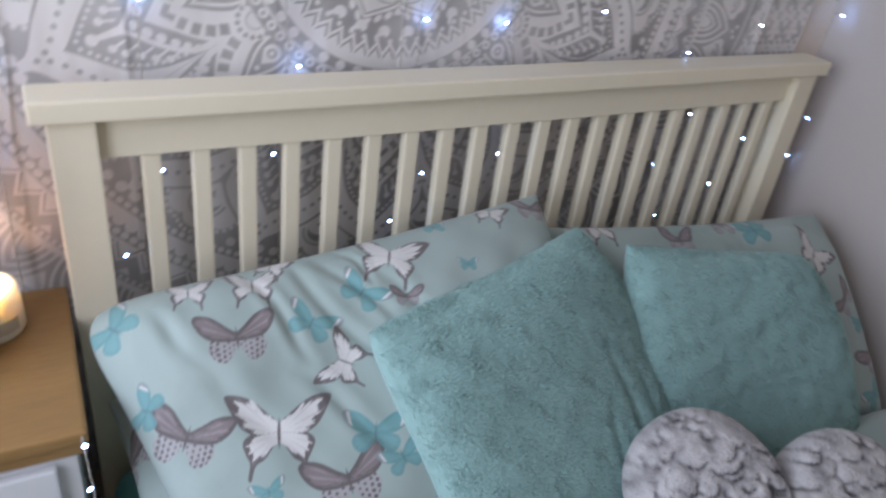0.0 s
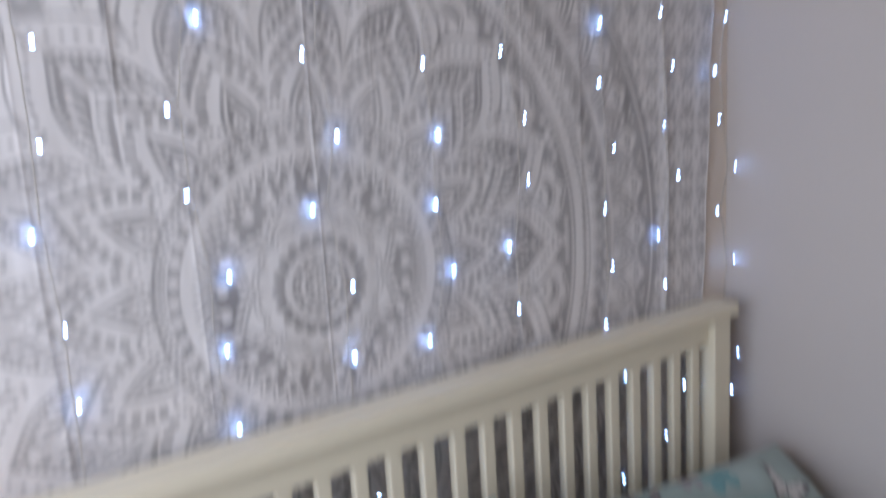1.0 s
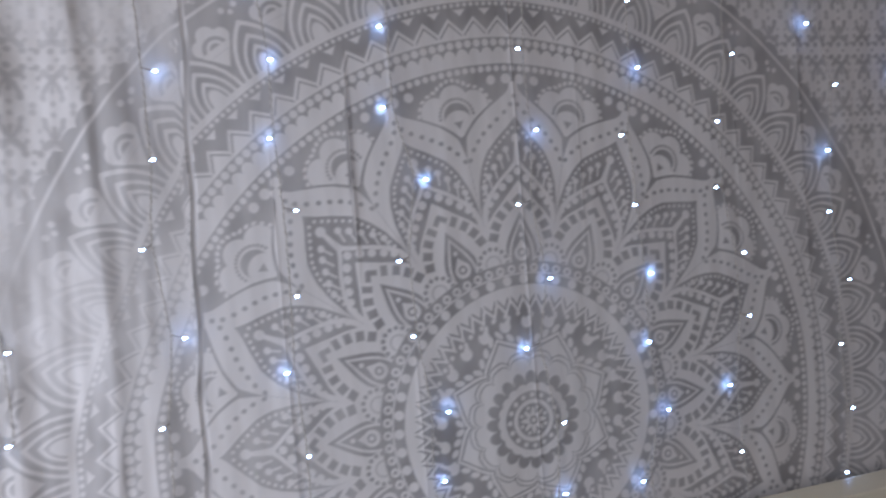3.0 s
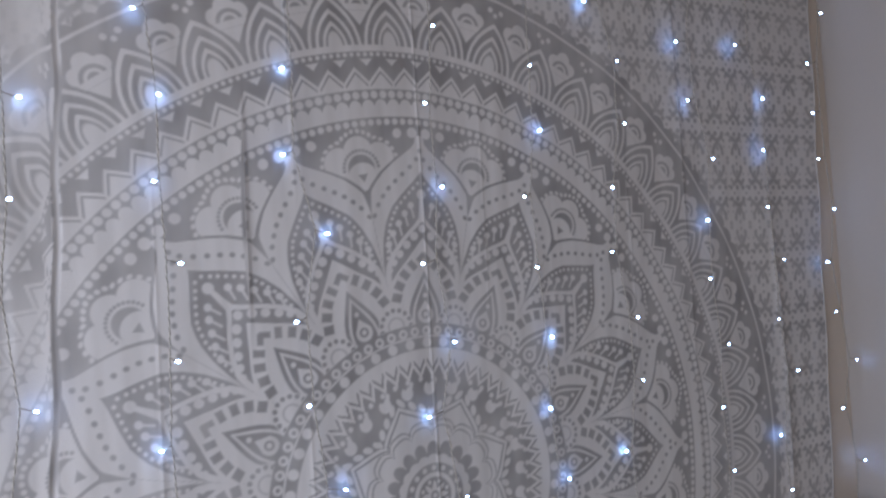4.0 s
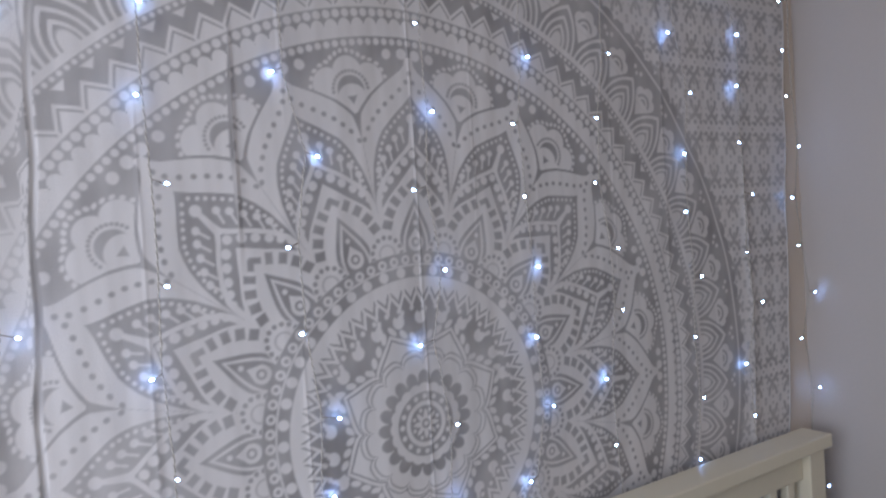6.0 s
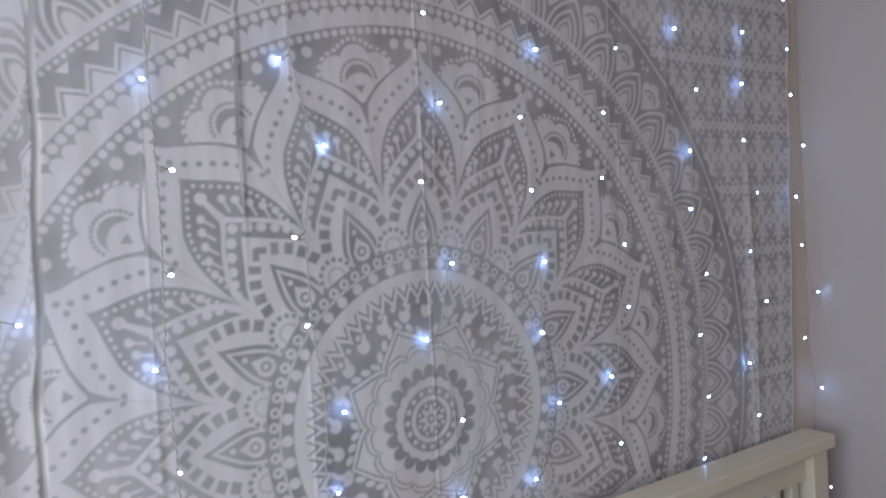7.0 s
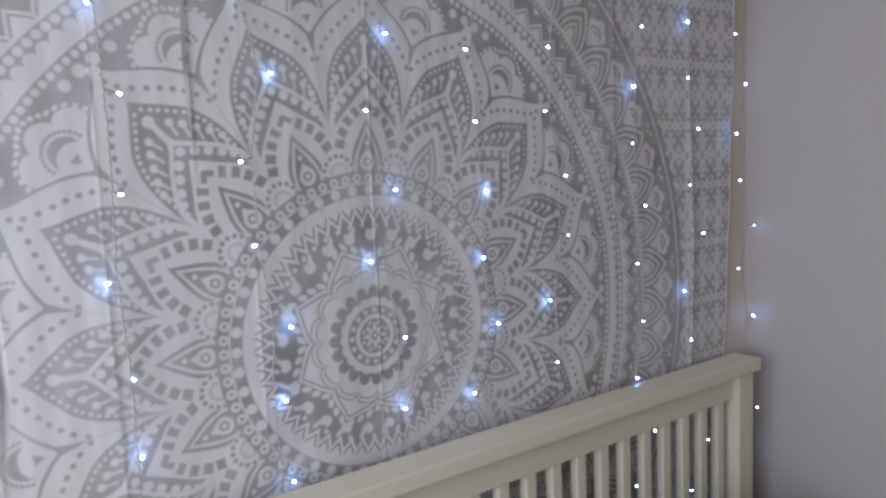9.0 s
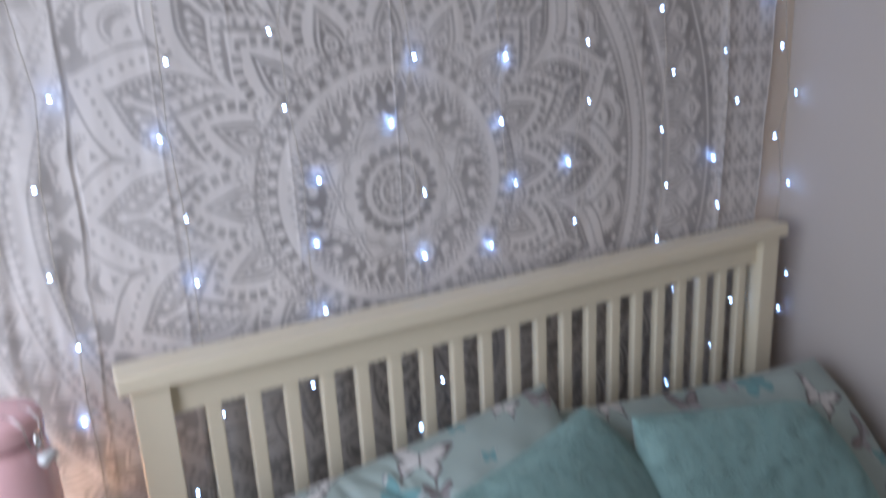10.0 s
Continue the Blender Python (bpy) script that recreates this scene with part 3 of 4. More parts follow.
def inside(P, a, v):
    """Signed distance to an outline, negative within it."""
    best, sign = np.full(a.shape, 9.0), np.ones(a.shape)
    for (x0, y0), (x1, y1) in zip(P, np.roll(P, -1, 0)):
        ex, ey = x1 - x0, y1 - y0
        t = np.clip(((a - x0) * ex + (v - y0) * ey) / (ex * ex + ey * ey + 1e-12), 0, 1)
        best = np.minimum(best, np.hypot(a - x0 - t * ex, v - y0 - t * ey))
        cross = (y0 > v) != (y1 > v)
        at = x0 + (v - y0) * ex / (ey if abs(ey) > 1e-9 else 1e-9)
        sign = np.where(cross & (a < at), -sign, sign)
    return best * sign


def butterfly(color, X, Y, cx, cy, size, turn, kind):
    near = np.hypot(X - cx, Y - cy) < size * 0.72
    if not near.any():
        return
    c, s = math.cos(turn), math.sin(turn)
    u = ((X[near] - cx) * c + (Y[near] - cy) * s) / size
    v = (-(X[near] - cx) * s + (Y[near] - cy) * c) / size
    a = np.abs(u)
    C = color[near]
    w = 0.0011 / size

    def fill(d, col, amount=1.0):
        nonlocal C
        C = C + (soft(d, w) * amount)[..., None] * (np.array(col) - C)

    fore, hind = (inside(P, a, v) for P in WINGS[kind])
    r, th = np.hypot(a, v + 0.02), np.arctan2(v + 0.02, a)
    # feathery streaks that run out from the body, a little unlike on each wing
    streak = np.sin(th * 31 + cx * 90) + 0.6 * np.sin(th * 57 + cy * 70) + 0.4 * np.sin(th * 97 + u)
    speck = 0.5 * wobble(u, v, int(abs(cx * 911) + abs(cy * 577)) % 90 + 3, 3, 14)
    brown, pale, teal, white = (0.132, 0.114, 0.116), (0.37, 0.36, 0.365), (0.130, 0.285, 0.298), (0.60, 0.585, 0.57)
    if kind == "white":
        fill(np.minimum(fore, hind), brown)
        edge = 0.030 + 0.016 * streak + 0.025 * speck
        far = np.clip((r - 0.10) / 0.2, 0, 1)
        fill(fore + far * edge + 0.55 * np.clip(a - 0.29 + 0.02 * streak, 0, 1), white)
        fill(hind + far * (edge + 0.028), white)
        fill(np.maximum(np.abs(fore - hind) - 0.006, np.minimum(fore, hind) + 0.01), pale, 0.8)
        fill(np.maximum(np.sin(th * 24) + 0.93, 0.16 - r) * 0.03 + np.clip(np.minimum(fore, hind) + 0.02, 0, 1), (0.30, 0.27, 0.27), 0.55)
    elif kind == "brown":
        fill(hind + 0.006 * np.sin(th * 40), pale)
        k = np.hypot((a * 15 + 0.5 * speck) % 1 - 0.5, (v * 15 + 0.5 * np.floor(a * 15)) % 1 - 0.5) - 0.22 - 0.8 * np.clip(r - 0.16, 0, 0.25)
        fill(np.maximum(k / 15, hind + 0.004), brown)
        fill(fore, brown)
        fill(fore + 0.045 + 0.012 * streak, (0.235, 0.195, 0.20), 0.75)
        fill(np.maximum(fore + 0.065 + 0.02 * speck, 0.06 * np.sin(th * 26) + 0.02), (0.33, 0.29, 0.295), 0.6)
    else:
        fill(hind, teal, 0.9)
        fill(fore, teal, 0.95)
        fill(np.minimum(fore, hind) + 0.05 + 0.015 * streak, (0.175, 0.345, 0.355), 0.6)
        fill(np.maximum(fore, 0.36 - a + 0.02 * speck), (0.24, 0.27, 0.28))
        fill(np.maximum(np.abs(a - 0.385 - 0.2 * (v - 0.2)) - 0.022, fore + 0.03), white)
        fill(np.maximum(np.abs(fore - hind) - 0.004, np.minimum(fore, hind) + 0.01), (0.08, 0.22, 0.23), 0.7)
    fill((np.hypot(u / 0.016, (v + 0.02) / 0.13) - 1) * 0.016, brown if kind != "teal" else (0.12, 0.20, 0.21))
    if kind == "brown":
        C = C + (0.02 * speck)[..., None]
    color[near] = C


def cushion_points(w, h, thick, n, m, seed, pinch=0.06, wrinkle=0.006, sharp=0.55, creases=(), rounding=(0, 0), bulge=(0, 0), tuck=0.0):
    """A stuffed cushion as a closed sheet: rows by columns wrap round it. In its own frame: x across, y up, z out."""
    u = np.linspace(-1, 1, n)
    v = np.linspace(-1, 1, m)
    U, V = np.meshgrid(u, v)
    edge = np.clip((1 - U**4) * (1 - V**4), 0, 1)
    body = thick * edge**sharp
    X = U * w / 2 * (1 - pinch * (1 - V**2) * U**2)
    Y = V * h / 2 * (1 - pinch * (1 - U**2) * V**2)
    X = X + tuck * w * np.clip((1 - V) / 1.3, 0, 1) * np.clip(-U, 0, 1) ** 2
    # rounded corners and full sides, left and right
    for side, k, b in ((-1, rounding[0], bulge[0]), (1, rounding[1], bulge[1])):
        S = np.clip(U * side, 0, 1)
        X = X + side * w * (b * (1 - V**2) - k * V**8) * S**3
        Y = Y - h * k * 0.8 * V * np.abs(V) ** 3 * S**8
    bump = wrinkle * wobble(X, Y, seed, 3, 16) * np.clip(edge * 3, 0, 1)
    for x0, y0, x1, y1, deep, wide in creases:
        lx, ly = x1 - x0, y1 - y0
        t = np.clip(((X - x0) * lx + (Y - y0) * ly) / (lx * lx + ly * ly), 0, 1)
        bend = 0.008 * np.sin(t * 5 + x0 * 40)
        d = np.hypot(X - x0 - t * lx - bend, Y - y0 - t * ly)
        shape = np.exp(-((d / wide) ** 2)) - 0.55 * np.exp(-(((d - 1.9 * wide) / (1.2 * wide)) ** 2))
        bump = bump - 0.6 * deep * shape * np.sin(math.pi * (0.08 + 0.84 * t)) * np.clip(edge * 2, 0, 1)
    return X, Y, body + bump, -body * 0.75


def cushion_mesh(name, w, h, thick, seed, color=None, n=120, **k):
    X, Y, F, B = cushion_points(w, h, thick, n, int(n * h / w), seed, **k)
    front = np.stack([X, Y, F], -1)
    back = np.stack([X, Y, B], -1)[::-1]
    rows = [*range(1, len(back) - 1, 5), len(back) - 1]
    P = np.concatenate([front, back[rows]], 0)
    col = None
    if color is not None:
        c = color(X, Y)
        col = np.concatenate([c, c[::-1][rows]], 0)
    return grid_mesh(name, P, col), X, Y, F


def frame_of(tl, tr, bl):
    """The pose of a cushion from three of its corners, and its width and height."""
    tl, tr, bl = Vector(tl), Vector(tr), Vector(bl)
    x = (tr - tl)
    y = (tl - bl)
    w, h = x.length, y.length
    x.normalize()
    y = (y - x * y.dot(x)).normalized()
    z = x.cross(y)
    m = Matrix.Identity(4)
    for i, a in enumerate((x, y, z)):
        m.col[i][:3] = a
    m.translation = tl + x * w / 2 - y * h / 2
    return m, w, h


def settle(obs, m, w, h, tl, tr, bl, br):
    """The stuffing settles: the lower right corner is pulled to where it lies."""
    pull = m.inverted().to_3x3() @ (Vector(br) - (Vector(bl) + Vector(tr) - Vector(tl)))
    for o in obs:
        co = np.zeros(len(o.data.vertices) * 3, np.float32)
        o.data.vertices.foreach_get("co", co)
        co = co.reshape(-1, 3)
        f = np.clip(co[:, :1] / w + 0.5, 0, 1) * np.clip(0.5 - co[:, 1:2] / h, 0, 1)
        o.data.vertices.foreach_set("co", (co + f * np.array(pull)).reshape(-1).astype(np.float32))
        o.data.update()


MINT = np.array((0.325, 0.394, 0.372))


def pillow_print(seed, spots):
    def paint(X, Y):
        c = np.broadcast_to(MINT, (*X.shape, 3)).copy()
        c += (0.02 * wobble(X, Y, seed, 2, 20))[..., None]
        for px, py, size, turn, kind in spots:
            butterfly(c, X, Y, px, py, size, turn, kind)
        return c
    return paint


def build_pillow(label, tl, tr, bl, thick, seed, spots, wr=0.012, creases=(), br=None, n=330, **k):
    m, w, h = frame_of(tl, tr, bl)
    me, X, Y, F = cushion_mesh("pillow", w, h, thick, seed, pillow_print(seed, spots), n=n, pinch=0.05, wrinkle=wr, sharp=0.48, creases=creases, **k)
    ob = finish("pillow", me, M_PILLOW)
    ob.matrix_world = m
    if br:
        settle((ob,), m, w, h, tl, tr, bl, br)
    return tagged(ob, label, "pillow", "pillows on the bed")


build_pillow("mint green pillow printed with butterflies leaning on the headboard", (-0.520, -0.150, 0.775), (0.235, -0.125, 0.845), (-0.485, -0.50, 0.48), 0.075, 11, (
    (-0.192, 0.119, 0.108, -0.15, "brown"), (-0.175, -0.015, 0.137, -0.29, "white"), (-0.283, 0.016, 0.108, -0.56, "brown"), (-0.089, 0.111, 0.085, -0.74, "teal"),
    (-0.333, 0.180, 0.088, 0.67, "teal"), (0.055, 0.175, 0.115, -0.53, "white"), (-0.109, -0.104, 0.119, -0.03, "brown"), (-0.054, -0.058, 0.099, -0.34, "teal"),
    (-0.064, 0.045, 0.087, 0.89, "white"), (-0.149, 0.186, 0.082, -0.27, "white"), (-0.005, 0.133, 0.085, -0.91, "teal"), (-0.321, 0.065, 0.066, 0.98, "teal"),
    (-0.232, 0.201, 0.067, -0.27, "white"), (-0.112, 0.213, 0.061, -0.64, "white"), (0.055, 0.108, 0.052, -0.28, "brown"), (0.150, 0.209, 0.047, -0.24, "teal"),
    (0.168, 0.129, 0.038, -0.26, "teal"), (-0.209, -0.082, 0.050, -0.02, "teal"), (0.255, 0.207, 0.066, -0.59, "white"), (-0.030, -0.102, 0.071, 0.13, "teal"), (0.338, 0.200, 0.075, -0.35, "brown")), wr=0.008, creases=(
    (-0.10, 0.225, -0.01, 0.02, 0.007, 0.009), (-0.055, 0.225, 0.03, 0.06, 0.006, 0.008), (-0.16, 0.21, -0.10, 0.06, 0.007, 0.008), (-0.02, 0.22, 0.02, 0.14, 0.006, 0.006),
    (-0.24, 0.10, -0.16, -0.06, 0.006, 0.014), (-0.13, 0.05, -0.02, -0.10, 0.007, 0.010), (-0.30, 0.20, -0.24, 0.10, 0.006, 0.010), (0.02, 0.16, 0.10, 0.05, 0.006, 0.010)), n=480, rounding=(0.045, 0.0), bulge=(0.015, 0.0), tuck=0.075)
build_pillow("mint butterfly pillow propped behind a teal plush cushion", (0.250, -0.125, 0.775), (1.000, -0.170, 0.725), (0.280, -0.36, 0.42), 0.055, 12, (
    (-0.252, 0.206, 0.084, -0.05, "white"), (-0.061, 0.174, 0.087, -0.05, "brown"), (0.063, 0.203, 0.078, -0.04, "brown"), (0.129, 0.186, 0.101, 0.08, "teal"),
    (0.269, 0.126, 0.113, -0.71, "white"), (0.368, -0.085, 0.113, 0.58, "brown"), (0.349, -0.166, 0.094, 0.56, "teal"), (-0.32, 0.08, 0.10, 0.5, "teal"), (0.33, 0.03, 0.09, 0.9, "brown"), (0.36, -0.02, 0.07, 0.2, "teal")), br=(1.055, -0.50, 0.41), rounding=(0, 0.0), bulge=(0, 0.045))
build_pillow("mint butterfly pillow lying flat under the propped pillow", (-0.488, -0.135, 0.590), (0.220, -0.125, 0.610), (-0.468, -0.58, 0.455), 0.05, 13, (
    (-0.34, 0.12, 0.09, 0.6, "brown"), (-0.33, 0.0, 0.09, 0.2, "brown"), (-0.35, -0.1, 0.09, 1.0, "white"), (-0.25, -0.19, 0.10, 0.3, "teal")))


def build_duvet():
    x, y = np.linspace(-0.60, 1.075, 260), np.linspace(-2.06, -0.50, 240)
    X, Y = np.meshgrid(x, y)
    over = np.clip(np.maximum(np.maximum((-0.50 - X) / 0.10, (X - 0.945) / 0.13), 0), 0, 1)
    Z = 0.475 + 0.012 * wobble(X, Y, 61, 3, 9) - 0.20 * over**1.5 - 0.04 * np.clip((Y + 0.55) / 0.05, 0, 1) ** 2
    P = np.stack([X, Y, Z], -1)
    g = random.Random(4)
    spots = [(g.uniform(-0.5, 1.05), g.uniform(-2.0, -0.52), g.uniform(0.08, 0.14), g.uniform(-1, 1), g.choice(("brown", "white", "teal"))) for _ in range(90)]
    under = P[::-1].copy()
    under[..., 2] -= 0.03
    c = pillow_print(62, spots)(X, Y)
    ob = finish("duvet", grid_mesh("duvet", np.concatenate([P, under], 0), np.concatenate([c, c[::-1]], 0)), M_PILLOW)
    return tagged(ob, "mint green butterfly print duvet spread over the bed", "duvet")


build_duvet()


# ---- plush cushions: a stuffed body and a pile of short strands ----
def pile(name, X, Y, F, count, length, mat, parent, seed, lean=(0.5, -0.6), color=None, width=0.0016):
    g = np.random.RandomState(seed)
    rows, cols = F.shape
    fi, fj = g.uniform(0.0, rows - 1.001, count), g.uniform(0.0, cols - 1.001, count)
    i, j = fi.astype(int), fj.astype(int)
    a, b = fi - i, fj - j

    def at(A):
        return (A[i, j] * (1 - a) + A[i + 1, j] * a) * (1 - b) + (A[i, j + 1] * (1 - a) + A[i + 1, j + 1] * a) * b

    root = np.stack([at(X), at(Y), at(F)], -1)
    dx, dy = 0.2 * wobble(root[:, 0], root[:, 1], seed + 1, 3, 110), 0.2 * wobble(root[:, 0], root[:, 1], seed + 2, 3, 110)
    way = np.stack([lean[0] + dx + g.normal(0, 0.25, count), lean[1] + dy + g.normal(0, 0.25, count), np.full(count, 0.38)], -1)
    way /= np.linalg.norm(way, axis=1, keepdims=True)
    # strands at the rim point outwards
    rim = np.clip((np.maximum(np.abs(root[:, 0]) / np.abs(X).max(), np.abs(root[:, 1]) / np.abs(Y).max()) - 0.85) / 0.15, 0, 1)[:, None]
    out = np.stack([root[:, 0], root[:, 1], 0 * root[:, 0]], -1)
    out /= np.linalg.norm(out, axis=1, keepdims=True) + 1e-6
    way = way * (1 - 0.7 * rim) + out * 0.7 * rim
    tip = root + way * (length * g.uniform(0.6, 1.15, count))[:, None]
    # soft pile: each strand lies flat to the cloth under it, so that it catches the light much as the cloth does
    ru, rv = np.gradient(np.stack([X, Y, F], -1), axis=(0, 1))
    nrm = np.cross(rv, ru)
    nrm /= np.linalg.norm(nrm, axis=-1, keepdims=True) + 1e-12
    nrm *= np.where(nrm[..., 2:] < 0, -1, 1)
    side = np.cross(way, np.stack([at(nrm[..., q]) for q in range(3)], -1) + g.normal(0, 0.13, (count, 3)))
    side *= width / (np.linalg.norm(side, axis=1, keepdims=True) + 1e-9)
    V = np.stack([root - side, root + side, tip], 1).reshape(-1, 3)
    me = bpy.data.meshes.new(name)
    me.vertices.add(len(V))
    me.vertices.foreach_set("co", V.reshape(-1).astype(np.float32))
    me.loops.add(len(V))
    me.loops.foreach_set("vertex_index", np.arange(len(V)).astype(np.int32))
    me.polygons.add(count)
    me.polygons.foreach_set("loop_start", (np.arange(count) * 3).astype(np.int32))
    if color is not None:
        col = np.ones((count, 3, 4), np.float32)
        col[:, :, :3] = color(root)[:, None, :]
        col[:, 2, :3] *= 1.12
        me.color_attributes.new("print", "FLOAT_COLOR", "POINT").data.foreach_set("color", col.reshape(-1))
    me.update(calc_edges=True)
    me.validate()
    ob = finish(name, me, mat, parent)
    ob["kind"] = "stuff"
    return ob


def build_plush(label, tl, tr, bl, br, thick, seed, **k):
    m, w, h = frame_of(tl, tr, bl)
    me, X, Y, F = cushion_mesh("cushion", w, h, thick, seed, n=150, pinch=0.02, wrinkle=0.004, sharp=0.5, **k)
    ob = finish("cushion", me, M_TEAL)
    ob.matrix_world = m
    fur = pile("fur", X, Y, F, 120000, 0.0065, M_TEAL, ob, seed, (0.2, -0.3), width=0.0009)
    settle((ob, fur), m, w, h, tl, tr, bl, br)
    return tagged(ob, label, "cushion", "plush cushions on the bed")


build_plush("teal plush square cushion tilted against a butterfly pillow", (-0.172, -0.325, 0.785), (0.270, -0.205, 0.815), (-0.125, -0.63, 0.47), (0.335, -0.50, 0.44), 0.068, 31, rounding=(0.02, 0.0), bulge=(0.0, 0.135), creases=(
    (0.13, 0.05, 0.10, -0.20, 0.008, 0.010), (0.08, -0.02, 0.03, -0.21, 0.006, 0.009), (0.17, 0.0, 0.16, -0.18, 0.006, 0.008), (-0.05, -0.10, -0.12, -0.21, 0.005, 0.012)))
build_plush("teal plush square cushion leaning near the side wall", (0.340, -0.265, 0.805), (0.755, -0.325, 0.755), (0.385, -0.45, 0.45), (0.930, -0.56, 0.40), 0.065, 47, rounding=(0.0, 0.03), bulge=(0.0, 0.105), creases=(
    (-0.14, 0.03, 0.02, 0.01, 0.004, 0.008), (-0.02, -0.05, 0.14, -0.03, 0.004, 0.008)))


# ---- heart cushion with sculpted grey fur ----
def build_heart(m, size, thick):
    n, k = 240, 110
    t = np.linspace(0, 2 * math.pi, n)
    hx = 16 * np.sin(t) ** 3 / 17
    hy = (13 * np.cos(t) - 5 * np.cos(2 * t) - 2 * np.cos(3 * t) - np.cos(4 * t)) / 17 + 0.15
    s = np.linspace(0, 1, k)[:, None]
    X, Y = hx[None] * s * size / 2, hy[None] * s * size / 2
    body = thick * np.clip(1 - s**3.2, 0, 1) ** 0.5 * np.ones_like(X)

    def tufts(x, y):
        """Rosettes: round pale tufts laid over one another, the shade under each painted as a dark crescent along its
        lower edge.
        """
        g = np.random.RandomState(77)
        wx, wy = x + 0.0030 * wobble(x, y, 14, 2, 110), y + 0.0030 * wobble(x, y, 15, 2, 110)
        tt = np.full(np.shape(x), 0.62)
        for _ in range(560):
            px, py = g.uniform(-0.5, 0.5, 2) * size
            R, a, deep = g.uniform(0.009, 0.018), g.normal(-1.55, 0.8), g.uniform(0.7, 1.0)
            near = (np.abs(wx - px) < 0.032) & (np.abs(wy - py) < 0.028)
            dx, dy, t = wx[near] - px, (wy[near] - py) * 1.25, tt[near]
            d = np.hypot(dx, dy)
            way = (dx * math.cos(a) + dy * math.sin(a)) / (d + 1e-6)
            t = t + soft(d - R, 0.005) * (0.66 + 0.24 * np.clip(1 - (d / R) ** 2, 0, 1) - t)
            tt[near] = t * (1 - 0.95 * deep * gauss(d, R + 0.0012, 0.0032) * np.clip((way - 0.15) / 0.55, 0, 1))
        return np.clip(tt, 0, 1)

    T = tufts(X, Y)
    F = body + 0.009 * (T - 0.5) * np.clip((1 - s) * 14, 0, 1)

    # the painted shade under the tufts darkens cloth and strands alike
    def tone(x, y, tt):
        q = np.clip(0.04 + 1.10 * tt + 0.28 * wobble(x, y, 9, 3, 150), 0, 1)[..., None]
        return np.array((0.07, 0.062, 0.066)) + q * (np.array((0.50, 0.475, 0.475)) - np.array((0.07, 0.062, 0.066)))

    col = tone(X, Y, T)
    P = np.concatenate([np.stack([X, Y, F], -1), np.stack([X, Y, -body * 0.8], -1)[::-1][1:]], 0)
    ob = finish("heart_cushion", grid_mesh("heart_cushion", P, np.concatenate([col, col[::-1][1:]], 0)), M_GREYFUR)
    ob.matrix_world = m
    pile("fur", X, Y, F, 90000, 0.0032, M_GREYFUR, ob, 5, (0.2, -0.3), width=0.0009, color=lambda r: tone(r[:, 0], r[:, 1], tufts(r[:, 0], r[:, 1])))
    return tagged(ob, "heart shaped grey and white sculpted fur cushion on the bed", "cushion")


hx, hn = Vector((0.877, -0.478, -0.048)).normalized(), Vector((-0.297, -0.644, 0.705)).normalized()
hy = hn.cross(hx).normalized()
hm = Matrix.Identity(4)
for i, axis in enumerate((hx, hy, hx.cross(hy))):
    hm.col[i][:3] = axis
hm.translation = (0.326, -0.712, 0.529)
build_heart(hm, 0.48, 0.075)


# ---- bedside table ----
TAB_T, TAB_R, TAB_F, TAB_W = 0.722, -0.517, -0.330, 0.46


def build_bedside():
    t = tagged(new("bedside_table"), "white bedside table with a waxed oak top beside the bed", "bedside table")
    part("top", boxed(TAB_R - TAB_W, TAB_R, TAB_F, -0.005, TAB_T - 0.020, TAB_T, bevel=0.005), M_OAK, t, "waxed oak top board")
    part("moulding", boxed(TAB_R - TAB_W + 0.006, TAB_R - 0.006, TAB_F + 0.006, -0.010, TAB_T - 0.040, TAB_T - 0.0205, bevel=0.004), M_OAK, t, "oak moulding under the top")
    part("carcass", boxed(TAB_R - TAB_W + 0.02, TAB_R - 0.016, TAB_F + 0.02, -0.015, 0.06, TAB_T - 0.0405, bevel=0.002), M_WHITE, t)
    for z0, z1 in ((0.47, 0.665), (0.255, 0.455), (0.08, 0.24)):
        d = part("drawer", boxed(TAB_R - TAB_W + 0.045, TAB_R - 0.04, TAB_F + 0.006, TAB_F + 0.0195, z0, z1, bevel=0.003), M_WHITE, t)
        part("knob", lathe(bmesh.new(), ((0.006, 0), (0.006, 0.012), (0.014, 0.018), (0.015, 0.026), (0.006, 0.031)), n=20), M_BLACK, d).matrix_world = Matrix.Translation((TAB_R - TAB_W / 2, TAB_F + 0.006, (z0 + z1) / 2)) @ pose(0, 0, 0, 90)
    for x in (TAB_R - TAB_W + 0.03, TAB_R - 0.066):
        for y in (TAB_F + 0.03, -0.06):
            part("foot", boxed(x, x + 0.04, y, y + 0.04, 0, 0.0605, bevel=0.003), M_WHITE, t)


build_bedside()


